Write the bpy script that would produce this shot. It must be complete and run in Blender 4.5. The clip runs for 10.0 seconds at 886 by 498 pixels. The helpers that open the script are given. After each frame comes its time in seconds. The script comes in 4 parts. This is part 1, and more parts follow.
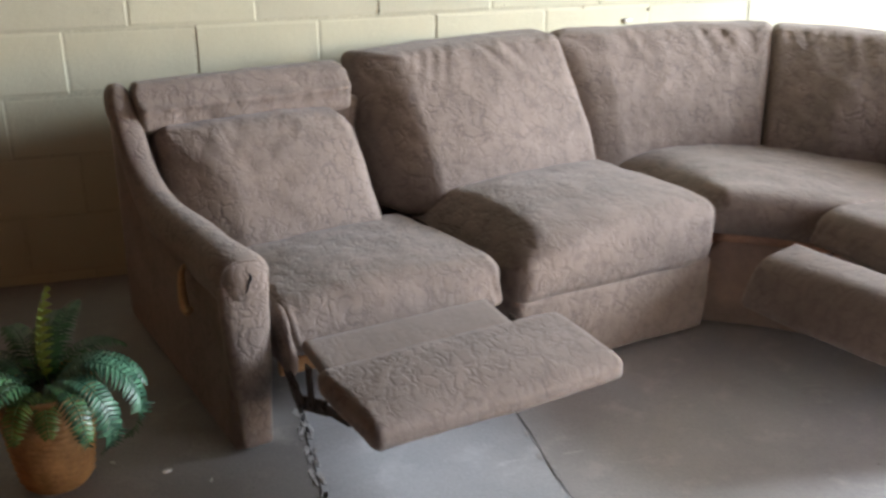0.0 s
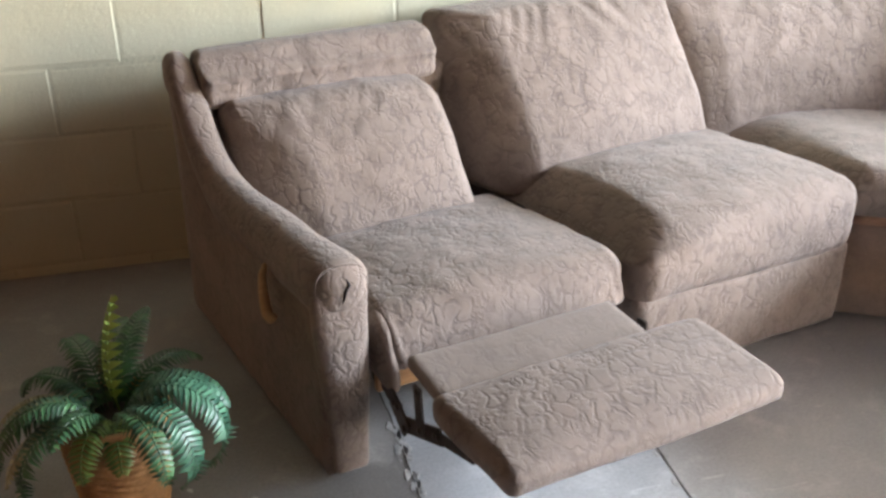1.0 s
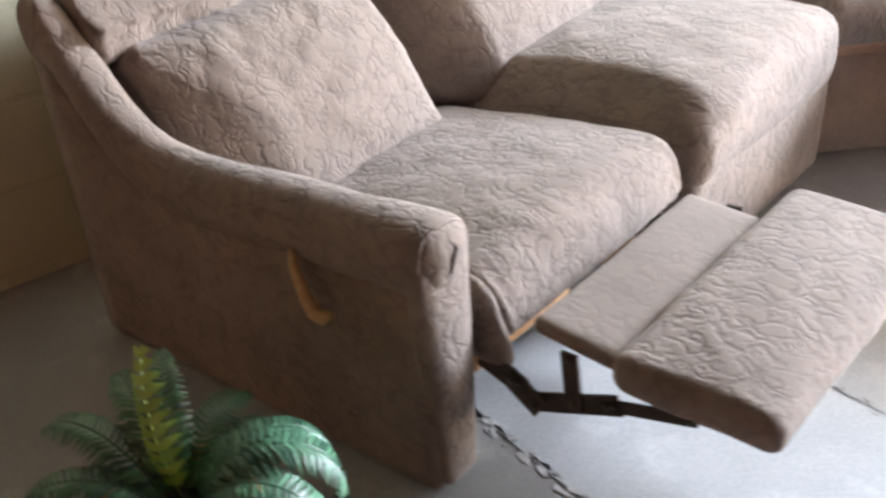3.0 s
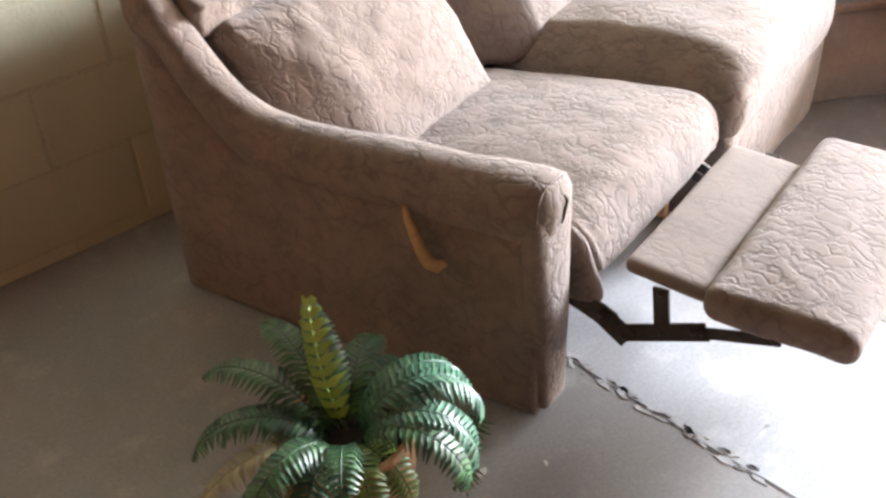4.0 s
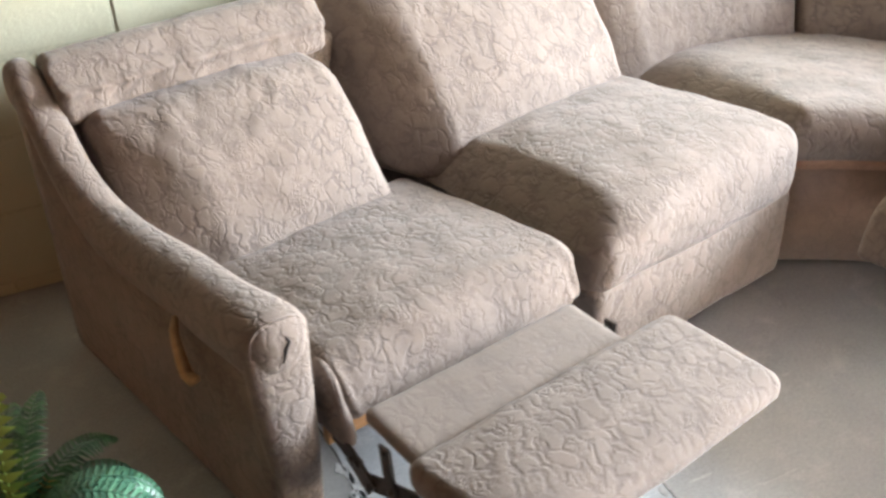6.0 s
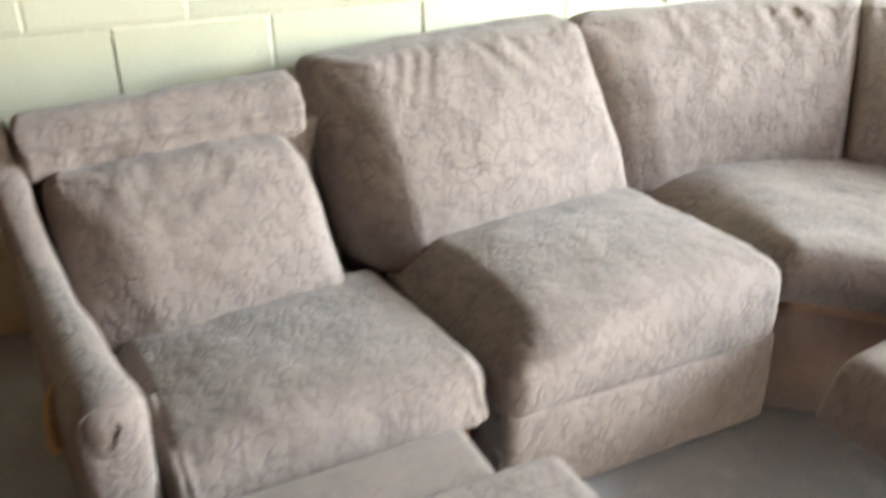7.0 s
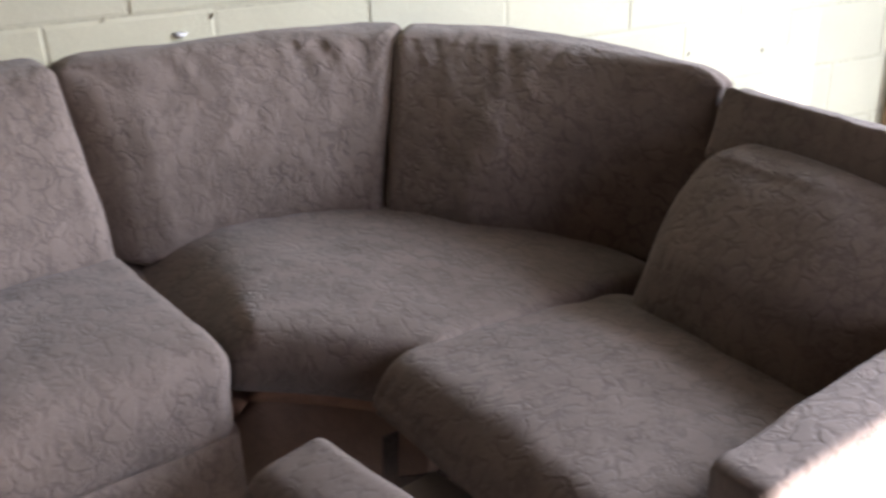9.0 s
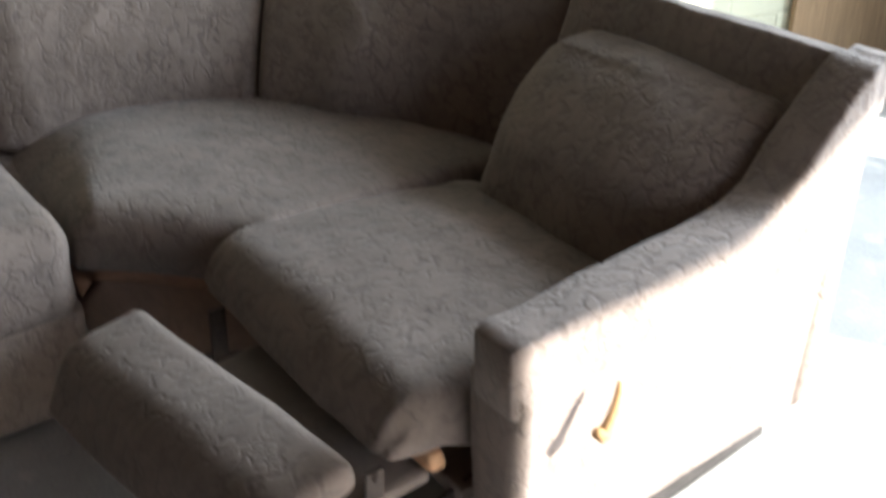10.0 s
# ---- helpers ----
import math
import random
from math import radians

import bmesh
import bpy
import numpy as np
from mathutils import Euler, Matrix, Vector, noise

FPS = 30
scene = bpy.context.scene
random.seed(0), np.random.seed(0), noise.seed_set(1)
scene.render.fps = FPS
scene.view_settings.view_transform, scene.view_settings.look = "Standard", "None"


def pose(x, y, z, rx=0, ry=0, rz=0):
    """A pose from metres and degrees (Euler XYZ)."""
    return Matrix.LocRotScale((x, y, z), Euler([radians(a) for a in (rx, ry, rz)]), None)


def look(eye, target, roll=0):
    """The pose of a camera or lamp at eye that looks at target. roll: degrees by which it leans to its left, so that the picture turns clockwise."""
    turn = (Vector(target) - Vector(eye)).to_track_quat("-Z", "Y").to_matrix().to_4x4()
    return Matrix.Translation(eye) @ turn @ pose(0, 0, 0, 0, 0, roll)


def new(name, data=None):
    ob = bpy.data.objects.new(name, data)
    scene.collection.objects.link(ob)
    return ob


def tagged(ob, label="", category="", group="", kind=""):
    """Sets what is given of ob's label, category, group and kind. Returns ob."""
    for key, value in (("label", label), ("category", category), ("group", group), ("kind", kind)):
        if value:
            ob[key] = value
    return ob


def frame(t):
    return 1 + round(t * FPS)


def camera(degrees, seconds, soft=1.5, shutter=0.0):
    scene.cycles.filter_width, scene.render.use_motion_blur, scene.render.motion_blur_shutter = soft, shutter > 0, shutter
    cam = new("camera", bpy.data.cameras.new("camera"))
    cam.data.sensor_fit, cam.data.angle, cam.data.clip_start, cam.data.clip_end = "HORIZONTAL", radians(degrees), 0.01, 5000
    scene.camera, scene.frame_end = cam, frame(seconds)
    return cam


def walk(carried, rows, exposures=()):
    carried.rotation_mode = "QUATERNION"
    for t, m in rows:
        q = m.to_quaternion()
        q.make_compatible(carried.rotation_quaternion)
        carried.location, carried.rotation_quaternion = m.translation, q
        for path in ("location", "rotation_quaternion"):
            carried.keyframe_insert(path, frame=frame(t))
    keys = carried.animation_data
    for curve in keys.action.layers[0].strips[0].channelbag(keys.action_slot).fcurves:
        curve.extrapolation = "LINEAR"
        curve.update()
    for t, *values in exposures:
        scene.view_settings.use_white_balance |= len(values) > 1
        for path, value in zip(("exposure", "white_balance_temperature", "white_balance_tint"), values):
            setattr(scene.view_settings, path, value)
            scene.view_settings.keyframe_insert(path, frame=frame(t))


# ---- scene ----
cam = camera(47.5, 10.0, soft=2.7, shutter=0.5)
PATH = [
    (0, (0.284, -3.388, 1.43), (0.788, -1.611, 0.662), 0.0),
    (0.5, (0.241, -3.165, 1.441), (0.695, -1.396, 0.627), -0.3),
    (1, (0.176, -2.989, 1.406), (0.626, -1.244, 0.537), -0.9),
    (1.5, (0.198, -2.78, 1.351), (0.641, -1.062, 0.426), -2.1),
    (2, (0.119, -2.613, 1.279), (0.701, -0.981, 0.28), 0.3),
    (2.5, (-0.124, -2.474, 1.306), (0.687, -0.974, 0.26), -2.3),
    (3, (-0.305, -2.275, 1.265), (0.659, -0.87, 0.218), -4.9),
    (3.2, (-0.399, -2.189, 1.278), (0.615, -0.831, 0.216), -4.6),
    (4.3, (-0.682, -2.206, 1.425), (0.376, -0.955, 0.277), -3.7),
    (4.5, (-0.642, -2.269, 1.439), (0.4, -0.951, 0.353), -4.4),
    (5, (-0.464, -2.436, 1.497), (0.448, -1.005, 0.438), -3.7),
    (5.5, (-0.186, -2.521, 1.477), (0.647, -1.021, 0.45), -3.8),
    (5.7, (-0.058, -2.54, 1.477), (0.736, -1.026, 0.438), -3.4),
    (6.8, (0.577, -2.703, 1.473), (0.962, -0.992, 0.512), -2.6),
    (7, (0.689, -2.669, 1.478), (1.057, -0.925, 0.57), -2.2),
    (7.5, (0.976, -2.581, 1.454), (1.384, -0.804, 0.632), -1.5),
    (8, (1.201, -2.578, 1.473), (1.713, -0.832, 0.644), -0.7),
    (8.5, (1.416, -2.586, 1.414), (2.005, -0.863, 0.587), -1.7),
    (9, (1.583, -2.545, 1.381), (2.268, -0.88, 0.512), -1.6),
    (9.5, (1.717, -2.595, 1.363), (2.435, -0.962, 0.461), -2.4),
    (10, (1.822, -2.71, 1.332), (2.499, -1.126, 0.316), -0.8),
]
EXPOSURES = [(0, 2.98, 6650, 16), (0.5, 3.25, 6650, 15), (1, 3.65, 6600, 15), (2, 4.32, 6500, 14), (2.6, 4.1, 6500, 15), (3, 4.0, 6550, 16), (4.5, 4.58, 6950, 19), (5.5, 4.2, 6800, 15), (7, 3.74, 6450, 7), (7.5, 3.2, 6550, 17), (8, 2.8, 6450, 23), (8.5, 2.46, 6350, 26), (9, 2.17, 6300, 23), (9.5, 2.0, 6300, 18), (10, 2.1, 6150, 9)]
walk(cam, [(t, look(eye, target, roll)) for t, eye, target, roll in PATH], EXPOSURES)

scene.cycles.max_bounces = 8

# ---- world and light ----
world = bpy.data.worlds.new("sky")
scene.world = world
world.use_nodes = True
wn = world.node_tree.nodes
sky = wn.new("ShaderNodeTexSky")
sky.sky_type, sky.sun_disc = "NISHITA", False
sky.sun_elevation, sky.sun_rotation = radians(36), radians(140)
world.node_tree.links.new(sky.outputs[0], wn["Background"].inputs[0])
wn["Background"].inputs[1].default_value = 0.1


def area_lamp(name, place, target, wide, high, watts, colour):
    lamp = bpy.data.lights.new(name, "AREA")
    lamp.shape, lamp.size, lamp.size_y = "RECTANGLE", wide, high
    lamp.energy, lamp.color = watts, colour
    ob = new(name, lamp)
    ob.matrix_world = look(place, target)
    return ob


# added area lamps, in unseen openings high to the south-east and east
area_lamp("added_lamp_south", (4.75, -3.38, 1.75), (1.8, -1.0, 0.45), 0.9, 0.9, 1.5, (0.86, 0.94, 1.0))
area_lamp("added_lamp_east", (5.36, -1.80, 1.80), (1.5, -0.8, 0.4), 1.1, 1.2, 68, (0.80, 0.91, 1.0))

# sun from the south-east, cut by an added unseen wall: it reaches the outer arm and the floor before it
sun = bpy.data.lights.new("sun", "SUN")
sun.energy, sun.angle, sun.color = 6.0, radians(0.6), (1.0, 0.94, 0.84)
sun_ob = new("sun", sun)
sun_ob.matrix_world = look((0.85, -1.0, 0.952), (0.0, 0.0, 0.0))


# ---- materials ----
def material(name):
    m = bpy.data.materials.new(name)
    m.use_nodes = True
    t = m.node_tree
    return m, t.nodes, t.links, t.nodes["Principled BSDF"]


def ramp(nodes, stops):
    r = nodes.new("ShaderNodeValToRGB")
    while len(r.color_ramp.elements) < len(stops):
        r.color_ramp.elements.new(0.5)
    for e, (p, c) in zip(r.color_ramp.elements, stops):
        e.position, e.color = p, (*c, 1)
    return r


def noise_node(nodes, links, vector, scale, detail=5.0, rough=0.55, warp=0.0):
    n = nodes.new("ShaderNodeTexNoise")
    n.inputs["Scale"].default_value, n.inputs["Detail"].default_value = scale, detail
    n.inputs["Roughness"].default_value, n.inputs["Distortion"].default_value = rough, warp
    links.new(vector, n.inputs["Vector"])
    return n


def mix(nodes, links, a, b, factor, mode="MIX"):
    m = nodes.new("ShaderNodeMix")
    m.data_type, m.blend_type = "RGBA", mode
    for socket, value in ((m.inputs["A"], a), (m.inputs["B"], b), (m.inputs["Factor"], factor)):
        if isinstance(value, (int, float)):
            socket.default_value = value
        elif isinstance(value, tuple):
            socket.default_value = (*value, 1)
        else:
            links.new(value, socket)
    return m.outputs["Result"]


def bump(nodes, links, height, strength, distance, normal=None):
    b = nodes.new("ShaderNodeBump")
    b.inputs["Strength"].default_value, b.inputs["Distance"].default_value = strength, distance
    links.new(height, b.inputs["Height"])
    if normal:
        links.new(normal, b.inputs["Normal"])
    return b.outputs["Normal"]


def math_node(nodes, links, op, a, b=0.0):
    m = nodes.new("ShaderNodeMath")
    m.operation = op
    for s, v in zip(m.inputs, (a, b)):
        if isinstance(v, (int, float)):
            s.default_value = v
        else:
            links.new(v, s)
    return m.outputs[0]


def simple(name, base, dark, scale, rough, depth=0.0006, metal=0.0, fine=90.0):
    m, nodes, links, bsdf = material(name)
    at = nodes.new("ShaderNodeTexCoord").outputs["Object"]
    big = noise_node(nodes, links, at, scale)
    small = noise_node(nodes, links, at, fine, 3)
    r = ramp(nodes, ((0.32, dark), (0.68, base)))
    links.new(big.outputs[0], r.inputs[0])
    grain = ramp(nodes, ((0.3, (0.82, 0.82, 0.82)), (0.7, (1.08, 1.08, 1.08))))
    links.new(small.outputs[0], grain.inputs[0])
    links.new(mix(nodes, links, r.outputs[0], grain.outputs[0], 1.0, "MULTIPLY"), bsdf.inputs["Base Color"])
    bsdf.inputs["Roughness"].default_value, bsdf.inputs["Metallic"].default_value = rough, metal
    links.new(bump(nodes, links, small.outputs[0], 0.5, depth), bsdf.inputs["Normal"])
    return m


def fabric(name, base, dark, thread, relief):
    """Velvety jacquard: raised crackled cells in a brushed pile."""
    m, nodes, links, bsdf = material(name)
    at = nodes.new("ShaderNodeTexCoord").outputs["Object"]
    stretch = nodes.new("ShaderNodeMapping")
    stretch.inputs["Scale"].default_value = (1.3, 0.8, 0.85)
    links.new(at, stretch.inputs["Vector"])
    drift = nodes.new("ShaderNodeVectorMath")
    drift.operation = "MULTIPLY_ADD"
    links.new(noise_node(nodes, links, at, 19, 2.5, 0.55).outputs["Color"], drift.inputs[0])
    drift.inputs[1].default_value = (0.075, 0.075, 0.075)
    links.new(stretch.outputs[0], drift.inputs[2])

    def crackle(scale, width, soft):
        cell = nodes.new("ShaderNodeTexVoronoi")
        cell.feature = "DISTANCE_TO_EDGE"
        cell.inputs["Scale"].default_value = scale
        links.new(drift.outputs[0], cell.inputs["Vector"])
        edge = ramp(nodes, ((width, (1, 1, 1)), (soft, (0, 0, 0))))
        edge.color_ramp.interpolation = "EASE"
        links.new(cell.outputs["Distance"], edge.inputs[0])
        return edge.outputs[0]

    gate = ramp(nodes, ((0.38, (0.12, 0.12, 0.12)), (0.56, (1, 1, 1))))
    links.new(noise_node(nodes, links, stretch.outputs[0], 27, 3).outputs[0], gate.inputs[0])
    lines = math_node(nodes, links, "MULTIPLY", crackle(25, 0.02, 0.17), gate.outputs[0])
    # finer crackle inside the large cells
    fine_gate = ramp(nodes, ((0.46, (0, 0, 0)), (0.62, (0.7, 0.7, 0.7))))
    links.new(noise_node(nodes, links, at, 16, 3).outputs[0], fine_gate.inputs[0])
    fine_lines = math_node(nodes, links, "MULTIPLY", crackle(54, 0.02, 0.16), fine_gate.outputs[0])
    lines = math_node(nodes, links, "MAXIMUM", lines, fine_lines)
    worn = noise_node(nodes, links, at, 3.2, 4)
    wear = ramp(nodes, ((0.35, (0.5, 0.5, 0.5)), (0.65, (1, 1, 1))))
    links.new(worn.outputs[0], wear.inputs[0])
    strength = math_node(nodes, links, "MULTIPLY", lines, wear.outputs[0])
    tone = ramp(nodes, ((0.3, dark), (0.7, base)))
    links.new(noise_node(nodes, links, at, 8.5, 6, 0.65).outputs[0], tone.inputs[0])
    pile = noise_node(nodes, links, at, 260, 2)
    speck = ramp(nodes, ((0.3, (0.94, 0.94, 0.94)), (0.7, (1.05, 1.05, 1.05))))
    links.new(pile.outputs[0], speck.inputs[0])
    col = mix(nodes, links, tone.outputs[0], speck.outputs[0], 1.0, "MULTIPLY")
    col = mix(nodes, links, col, thread, math_node(nodes, links, "MULTIPLY", strength, 0.40))
    links.new(col, bsdf.inputs["Base Color"])
    bsdf.inputs["Roughness"].default_value = 0.88
    bsdf.inputs["Sheen Weight"].default_value = 0.12
    bsdf.inputs["Sheen Roughness"].default_value = 0.5
    n1 = bump(nodes, links, strength, 0.6, -relief)
    n2 = bump(nodes, links, pile.outputs[0], 0.2, 0.0008, n1)
    links.new(n2, bsdf.inputs["Normal"])
    return m


def block_paint(name):
    m, nodes, links, bsdf = material(name)
    at = nodes.new("ShaderNodeTexCoord").outputs["Object"]
    info = nodes.new("ShaderNodeObjectInfo")
    tone = ramp(nodes, ((0.25, (0.475, 0.465, 0.345)), (0.75, (0.57, 0.555, 0.415))))
    shift = nodes.new("ShaderNodeVectorMath")
    links.new(at, shift.inputs[0])
    links.new(info.outputs["Location"], shift.inputs[1])
    links.new(noise_node(nodes, links, shift.outputs[0], 2.4, 6).outputs[0], tone.inputs[0])
    each = ramp(nodes, ((0.0, (0.93, 0.93, 0.93)), (1.0, (1.04, 1.04, 1.02))))
    links.new(info.outputs["Random"], each.inputs[0])
    col = mix(nodes, links, tone.outputs[0], each.outputs[0], 1.0, "MULTIPLY")
    dirt = noise_node(nodes, links, shift.outputs[0], 14, 5, 0.7)
    spot = ramp(nodes, ((0.66, (0, 0, 0)), (0.74, (1, 1, 1))))
    links.new(dirt.outputs[0], spot.inputs[0])
    col = mix(nodes, links, col, (0.36, 0.33, 0.24), math_node(nodes, links, "MULTIPLY", spot.outputs[0], 0.45))
    links.new(col, bsdf.inputs["Base Color"])
    bsdf.inputs["Roughness"].default_value = 0.62
    grit = noise_node(nodes, links, shift.outputs[0], 70, 4, 0.7)
    n1 = bump(nodes, links, grit.outputs[0], 0.5, 0.002)
    links.new(bump(nodes, links, dirt.outputs[0], 0.4, 0.004, n1), bsdf.inputs["Normal"])
    return m


def concrete(name, pour):
    """Worn slab; pour is the tint of its own batch, on the east slab with haze mixed in."""
    m, nodes, links, bsdf = material(name)
    at = nodes.new("ShaderNodeTexCoord").outputs["Object"]
    tone = ramp(nodes, ((0.28, (0.29, 0.30, 0.31)), (0.5, (0.37, 0.38, 0.39)), (0.72, (0.45, 0.455, 0.46))))
    links.new(noise_node(nodes, links, at, 1.7, 8, 0.62, 0.4).outputs[0], tone.inputs[0])
    blot = noise_node(nodes, links, at, 9, 6, 0.6)
    spot = ramp(nodes, ((0.55, (0, 0, 0)), (0.72, (1, 1, 1))))
    links.new(blot.outputs[0], spot.inputs[0])
    col = mix(nodes, links, tone.outputs[0], (0.58, 0.58, 0.58), math_node(nodes, links, "MULTIPLY", spot.outputs[0], 0.6))
    streak = nodes.new("ShaderNodeMapping")
    streak.inputs["Scale"].default_value, streak.inputs["Rotation"].default_value = (2.5, 26, 1), (0, 0, 0.9)
    links.new(at, streak.inputs["Vector"])
    scratch = ramp(nodes, ((0.66, (0, 0, 0)), (0.70, (1, 1, 1))))
    links.new(noise_node(nodes, links, streak.outputs[0], 1.6, 6, 0.65, 1.4).outputs[0], scratch.inputs[0])
    col = mix(nodes, links, col, (0.70, 0.70, 0.695), math_node(nodes, links, "MULTIPLY", scratch.outputs[0], 0.35))
    fleck = ramp(nodes, ((0.24, (1, 1, 1)), (0.29, (0, 0, 0))))
    links.new(noise_node(nodes, links, at, 34, 3, 0.6).outputs[0], fleck.inputs[0])
    col = mix(nodes, links, col, (0.12, 0.11, 0.10), math_node(nodes, links, "MULTIPLY", fleck.outputs[0], 0.5))
    grit = noise_node(nodes, links, at, 130, 4, 0.7)
    sand = ramp(nodes, ((0.3, (0.82, 0.82, 0.82)), (0.7, (1.1, 1.1, 1.1))))
    links.new(grit.outputs[0], sand.inputs[0])
    col = mix(nodes, links, col, pour, 1.0, "MULTIPLY")
    links.new(mix(nodes, links, col, sand.outputs[0], 1.0, "MULTIPLY"), bsdf.inputs["Base Color"])
    gloss = ramp(nodes, ((0.3, (0.42, 0.42, 0.42)), (0.7, (0.68, 0.68, 0.68))))
    links.new(blot.outputs[0], gloss.inputs[0])
    links.new(gloss.outputs[0], bsdf.inputs["Roughness"])
    n1 = bump(nodes, links, grit.outputs[0], 0.3, 0.001)
    links.new(bump(nodes, links, blot.outputs[0], 0.3, 0.003, n1), bsdf.inputs["Normal"])
    return m


def wood(name, light, dark, along=(1, 9, 9)):
    m, nodes, links, bsdf = material(name)
    at = nodes.new("ShaderNodeTexCoord").outputs["Object"]
    squeeze = nodes.new("ShaderNodeMapping")
    squeeze.inputs["Scale"].default_value = along
    links.new(at, squeeze.inputs["Vector"])
    grain = noise_node(nodes, links, squeeze.outputs[0], 5, 8, 0.65, 0.8)
    r = ramp(nodes, ((0.3, dark), (0.65, light)))
    links.new(grain.outputs[0], r.inputs[0])
    links.new(r.outputs[0], bsdf.inputs["Base Color"])
    bsdf.inputs["Roughness"].default_value = 0.6
    links.new(bump(nodes, links, grain.outputs[0], 0.3, 0.001), bsdf.inputs["Normal"])
    return m


def leaf_green(name, light, dark):
    m, nodes, links, bsdf = material(name)
    at = nodes.new("ShaderNodeTexCoord").outputs["Object"]
    isle = nodes.new("ShaderNodeNewGeometry").outputs["Random Per Island"]
    r = ramp(nodes, ((0.0, dark), (1.0, light)))
    blend = math_node(nodes, links, "MULTIPLY", isle, noise_node(nodes, links, at, 14, 3).outputs[0])
    links.new(math_node(nodes, links, "MULTIPLY", blend, 1.9), r.inputs[0])
    links.new(r.outputs[0], bsdf.inputs["Base Color"])
    bsdf.inputs["Roughness"].default_value = 0.42
    bsdf.inputs["Subsurface Weight"].default_value = 0.0
    return m


FABRIC = fabric("jacquard", (0.222, 0.172, 0.144), (0.155, 0.120, 0.100), (0.046, 0.034, 0.028), 0.0024)
FABRIC_PLAIN = fabric("jacquard_underside", (0.215, 0.168, 0.140), (0.165, 0.130, 0.108), (0.125, 0.096, 0.080), 0.0008)
# browner and lighter base, makes up for the shade under the corner seat
FABRIC_BROWN = fabric("lifted_brown_cloth", (0.27, 0.185, 0.14), (0.20, 0.135, 0.10), (0.15, 0.10, 0.075), 0.0008)
WALL_PAINT = block_paint("painted_block")
MORTAR = simple("painted_mortar", (0.53, 0.515, 0.375), (0.45, 0.435, 0.315), 6, 0.75, 0.002)
CONCRETE_DARK = concrete("concrete_dark_pour", (0.74, 0.70, 0.66))
CONCRETE = concrete("concrete", (1.14, 1.16, 1.17))
# part of this slab's brown is haze put into the colour
CONCRETE_BROWN_HAZE = concrete("concrete_brown_haze_pour", (0.98, 0.93, 0.88))
CRACK = simple("crack_dirt", (0.11, 0.10, 0.09), (0.05, 0.045, 0.04), 30, 0.9, 0.002)
PIT = simple("paint_pit", (0.34, 0.31, 0.23), (0.18, 0.16, 0.11), 60, 0.9, 0.001)
KNOT = simple("knot", (0.16, 0.105, 0.07), (0.085, 0.054, 0.036), 14, 0.6)
FOAM = simple("foam", (0.62, 0.36, 0.20), (0.48, 0.26, 0.13), 40, 0.9, 0.002)
CHIP = simple("white_flake", (0.8, 0.8, 0.78), (0.65, 0.65, 0.62), 60, 0.6)
# near-black of the torn seams, also for the shade under the arm
TEAR_AND_SHADE = simple("tear_and_shade", (0.03, 0.025, 0.022), (0.015, 0.012, 0.01), 40, 0.95)
SPALL = simple("spalled_concrete", (0.52, 0.52, 0.51), (0.34, 0.34, 0.34), 25, 0.9, 0.003)
# orange-brown chosen for the warm light that unseen walls throw back
WARM_BOUNCE = wood("warm_bounce", (0.42, 0.175, 0.068), (0.28, 0.115, 0.045), (9, 9, 1))
# dark brown for unseen surfaces, to keep bounced light low
UNSEEN_DARK = simple("unseen_dark", (0.085, 0.052, 0.034), (0.062, 0.038, 0.025), 1.5, 0.8, 0.002)
WALL_TRIM = simple("painted_trim", (0.62, 0.60, 0.52), (0.50, 0.47, 0.40), 3, 0.6, 0.001)
PINE = wood("pine", (0.52, 0.30, 0.14), (0.36, 0.19, 0.08))
STRIP = wood("brown_strip", (0.31, 0.175, 0.11), (0.22, 0.12, 0.08))
LEVER_WOOD = wood("lever_wood", (0.46, 0.30, 0.15), (0.33, 0.20, 0.09))
PLYWOOD = wood("plywood", (0.34, 0.22, 0.12), (0.22, 0.14, 0.075), (9, 9, 1))
STEEL = simple("dark_steel", (0.075, 0.056, 0.046), (0.036, 0.027, 0.023), 30, 0.5, 0.0004, 0.6)
LEAF = leaf_green("fern_leaf", (0.055, 0.15, 0.055), (0.012, 0.045, 0.022))
LEAF_TEAL = leaf_green("teal_leaf", (0.075, 0.20, 0.115), (0.018, 0.07, 0.042))
LEAF_YELLOW = leaf_green("yellow_green_leaf", (0.17, 0.25, 0.045), (0.06, 0.12, 0.02))
LEAF_YOUNG = leaf_green("young_leaf", (0.30, 0.44, 0.09), (0.17, 0.31, 0.05))
LEAF_DRY = leaf_green("dry_leaf", (0.36, 0.34, 0.20), (0.18, 0.16, 0.08))
WICKER = simple("wicker", (0.48, 0.25, 0.09), (0.26, 0.12, 0.04), 18, 0.6, 0.002)
SOIL = simple("soil", (0.05, 0.035, 0.025), (0.02, 0.014, 0.01), 40, 0.95, 0.004)


# ---- mesh helpers ----
def part(name, bm, mat, parent, label=""):
    bmesh.ops.recalc_face_normals(bm, faces=bm.faces)
    me = bpy.data.meshes.new(name)
    bm.to_mesh(me)
    bm.free()
    me.materials.append(mat)
    for p in me.polygons:
        p.use_smooth = True
    ob = new(name, me)
    ob.parent = parent
    if label:
        tagged(ob, label)
    return ob


def flat(ob):
    for p in ob.data.polygons:
        p.use_smooth = False
    return ob


def thing(name, m, label, category, group="", kind=""):
    ob = new(name)
    ob.matrix_world = m
    return tagged(ob, label, category, group, kind)


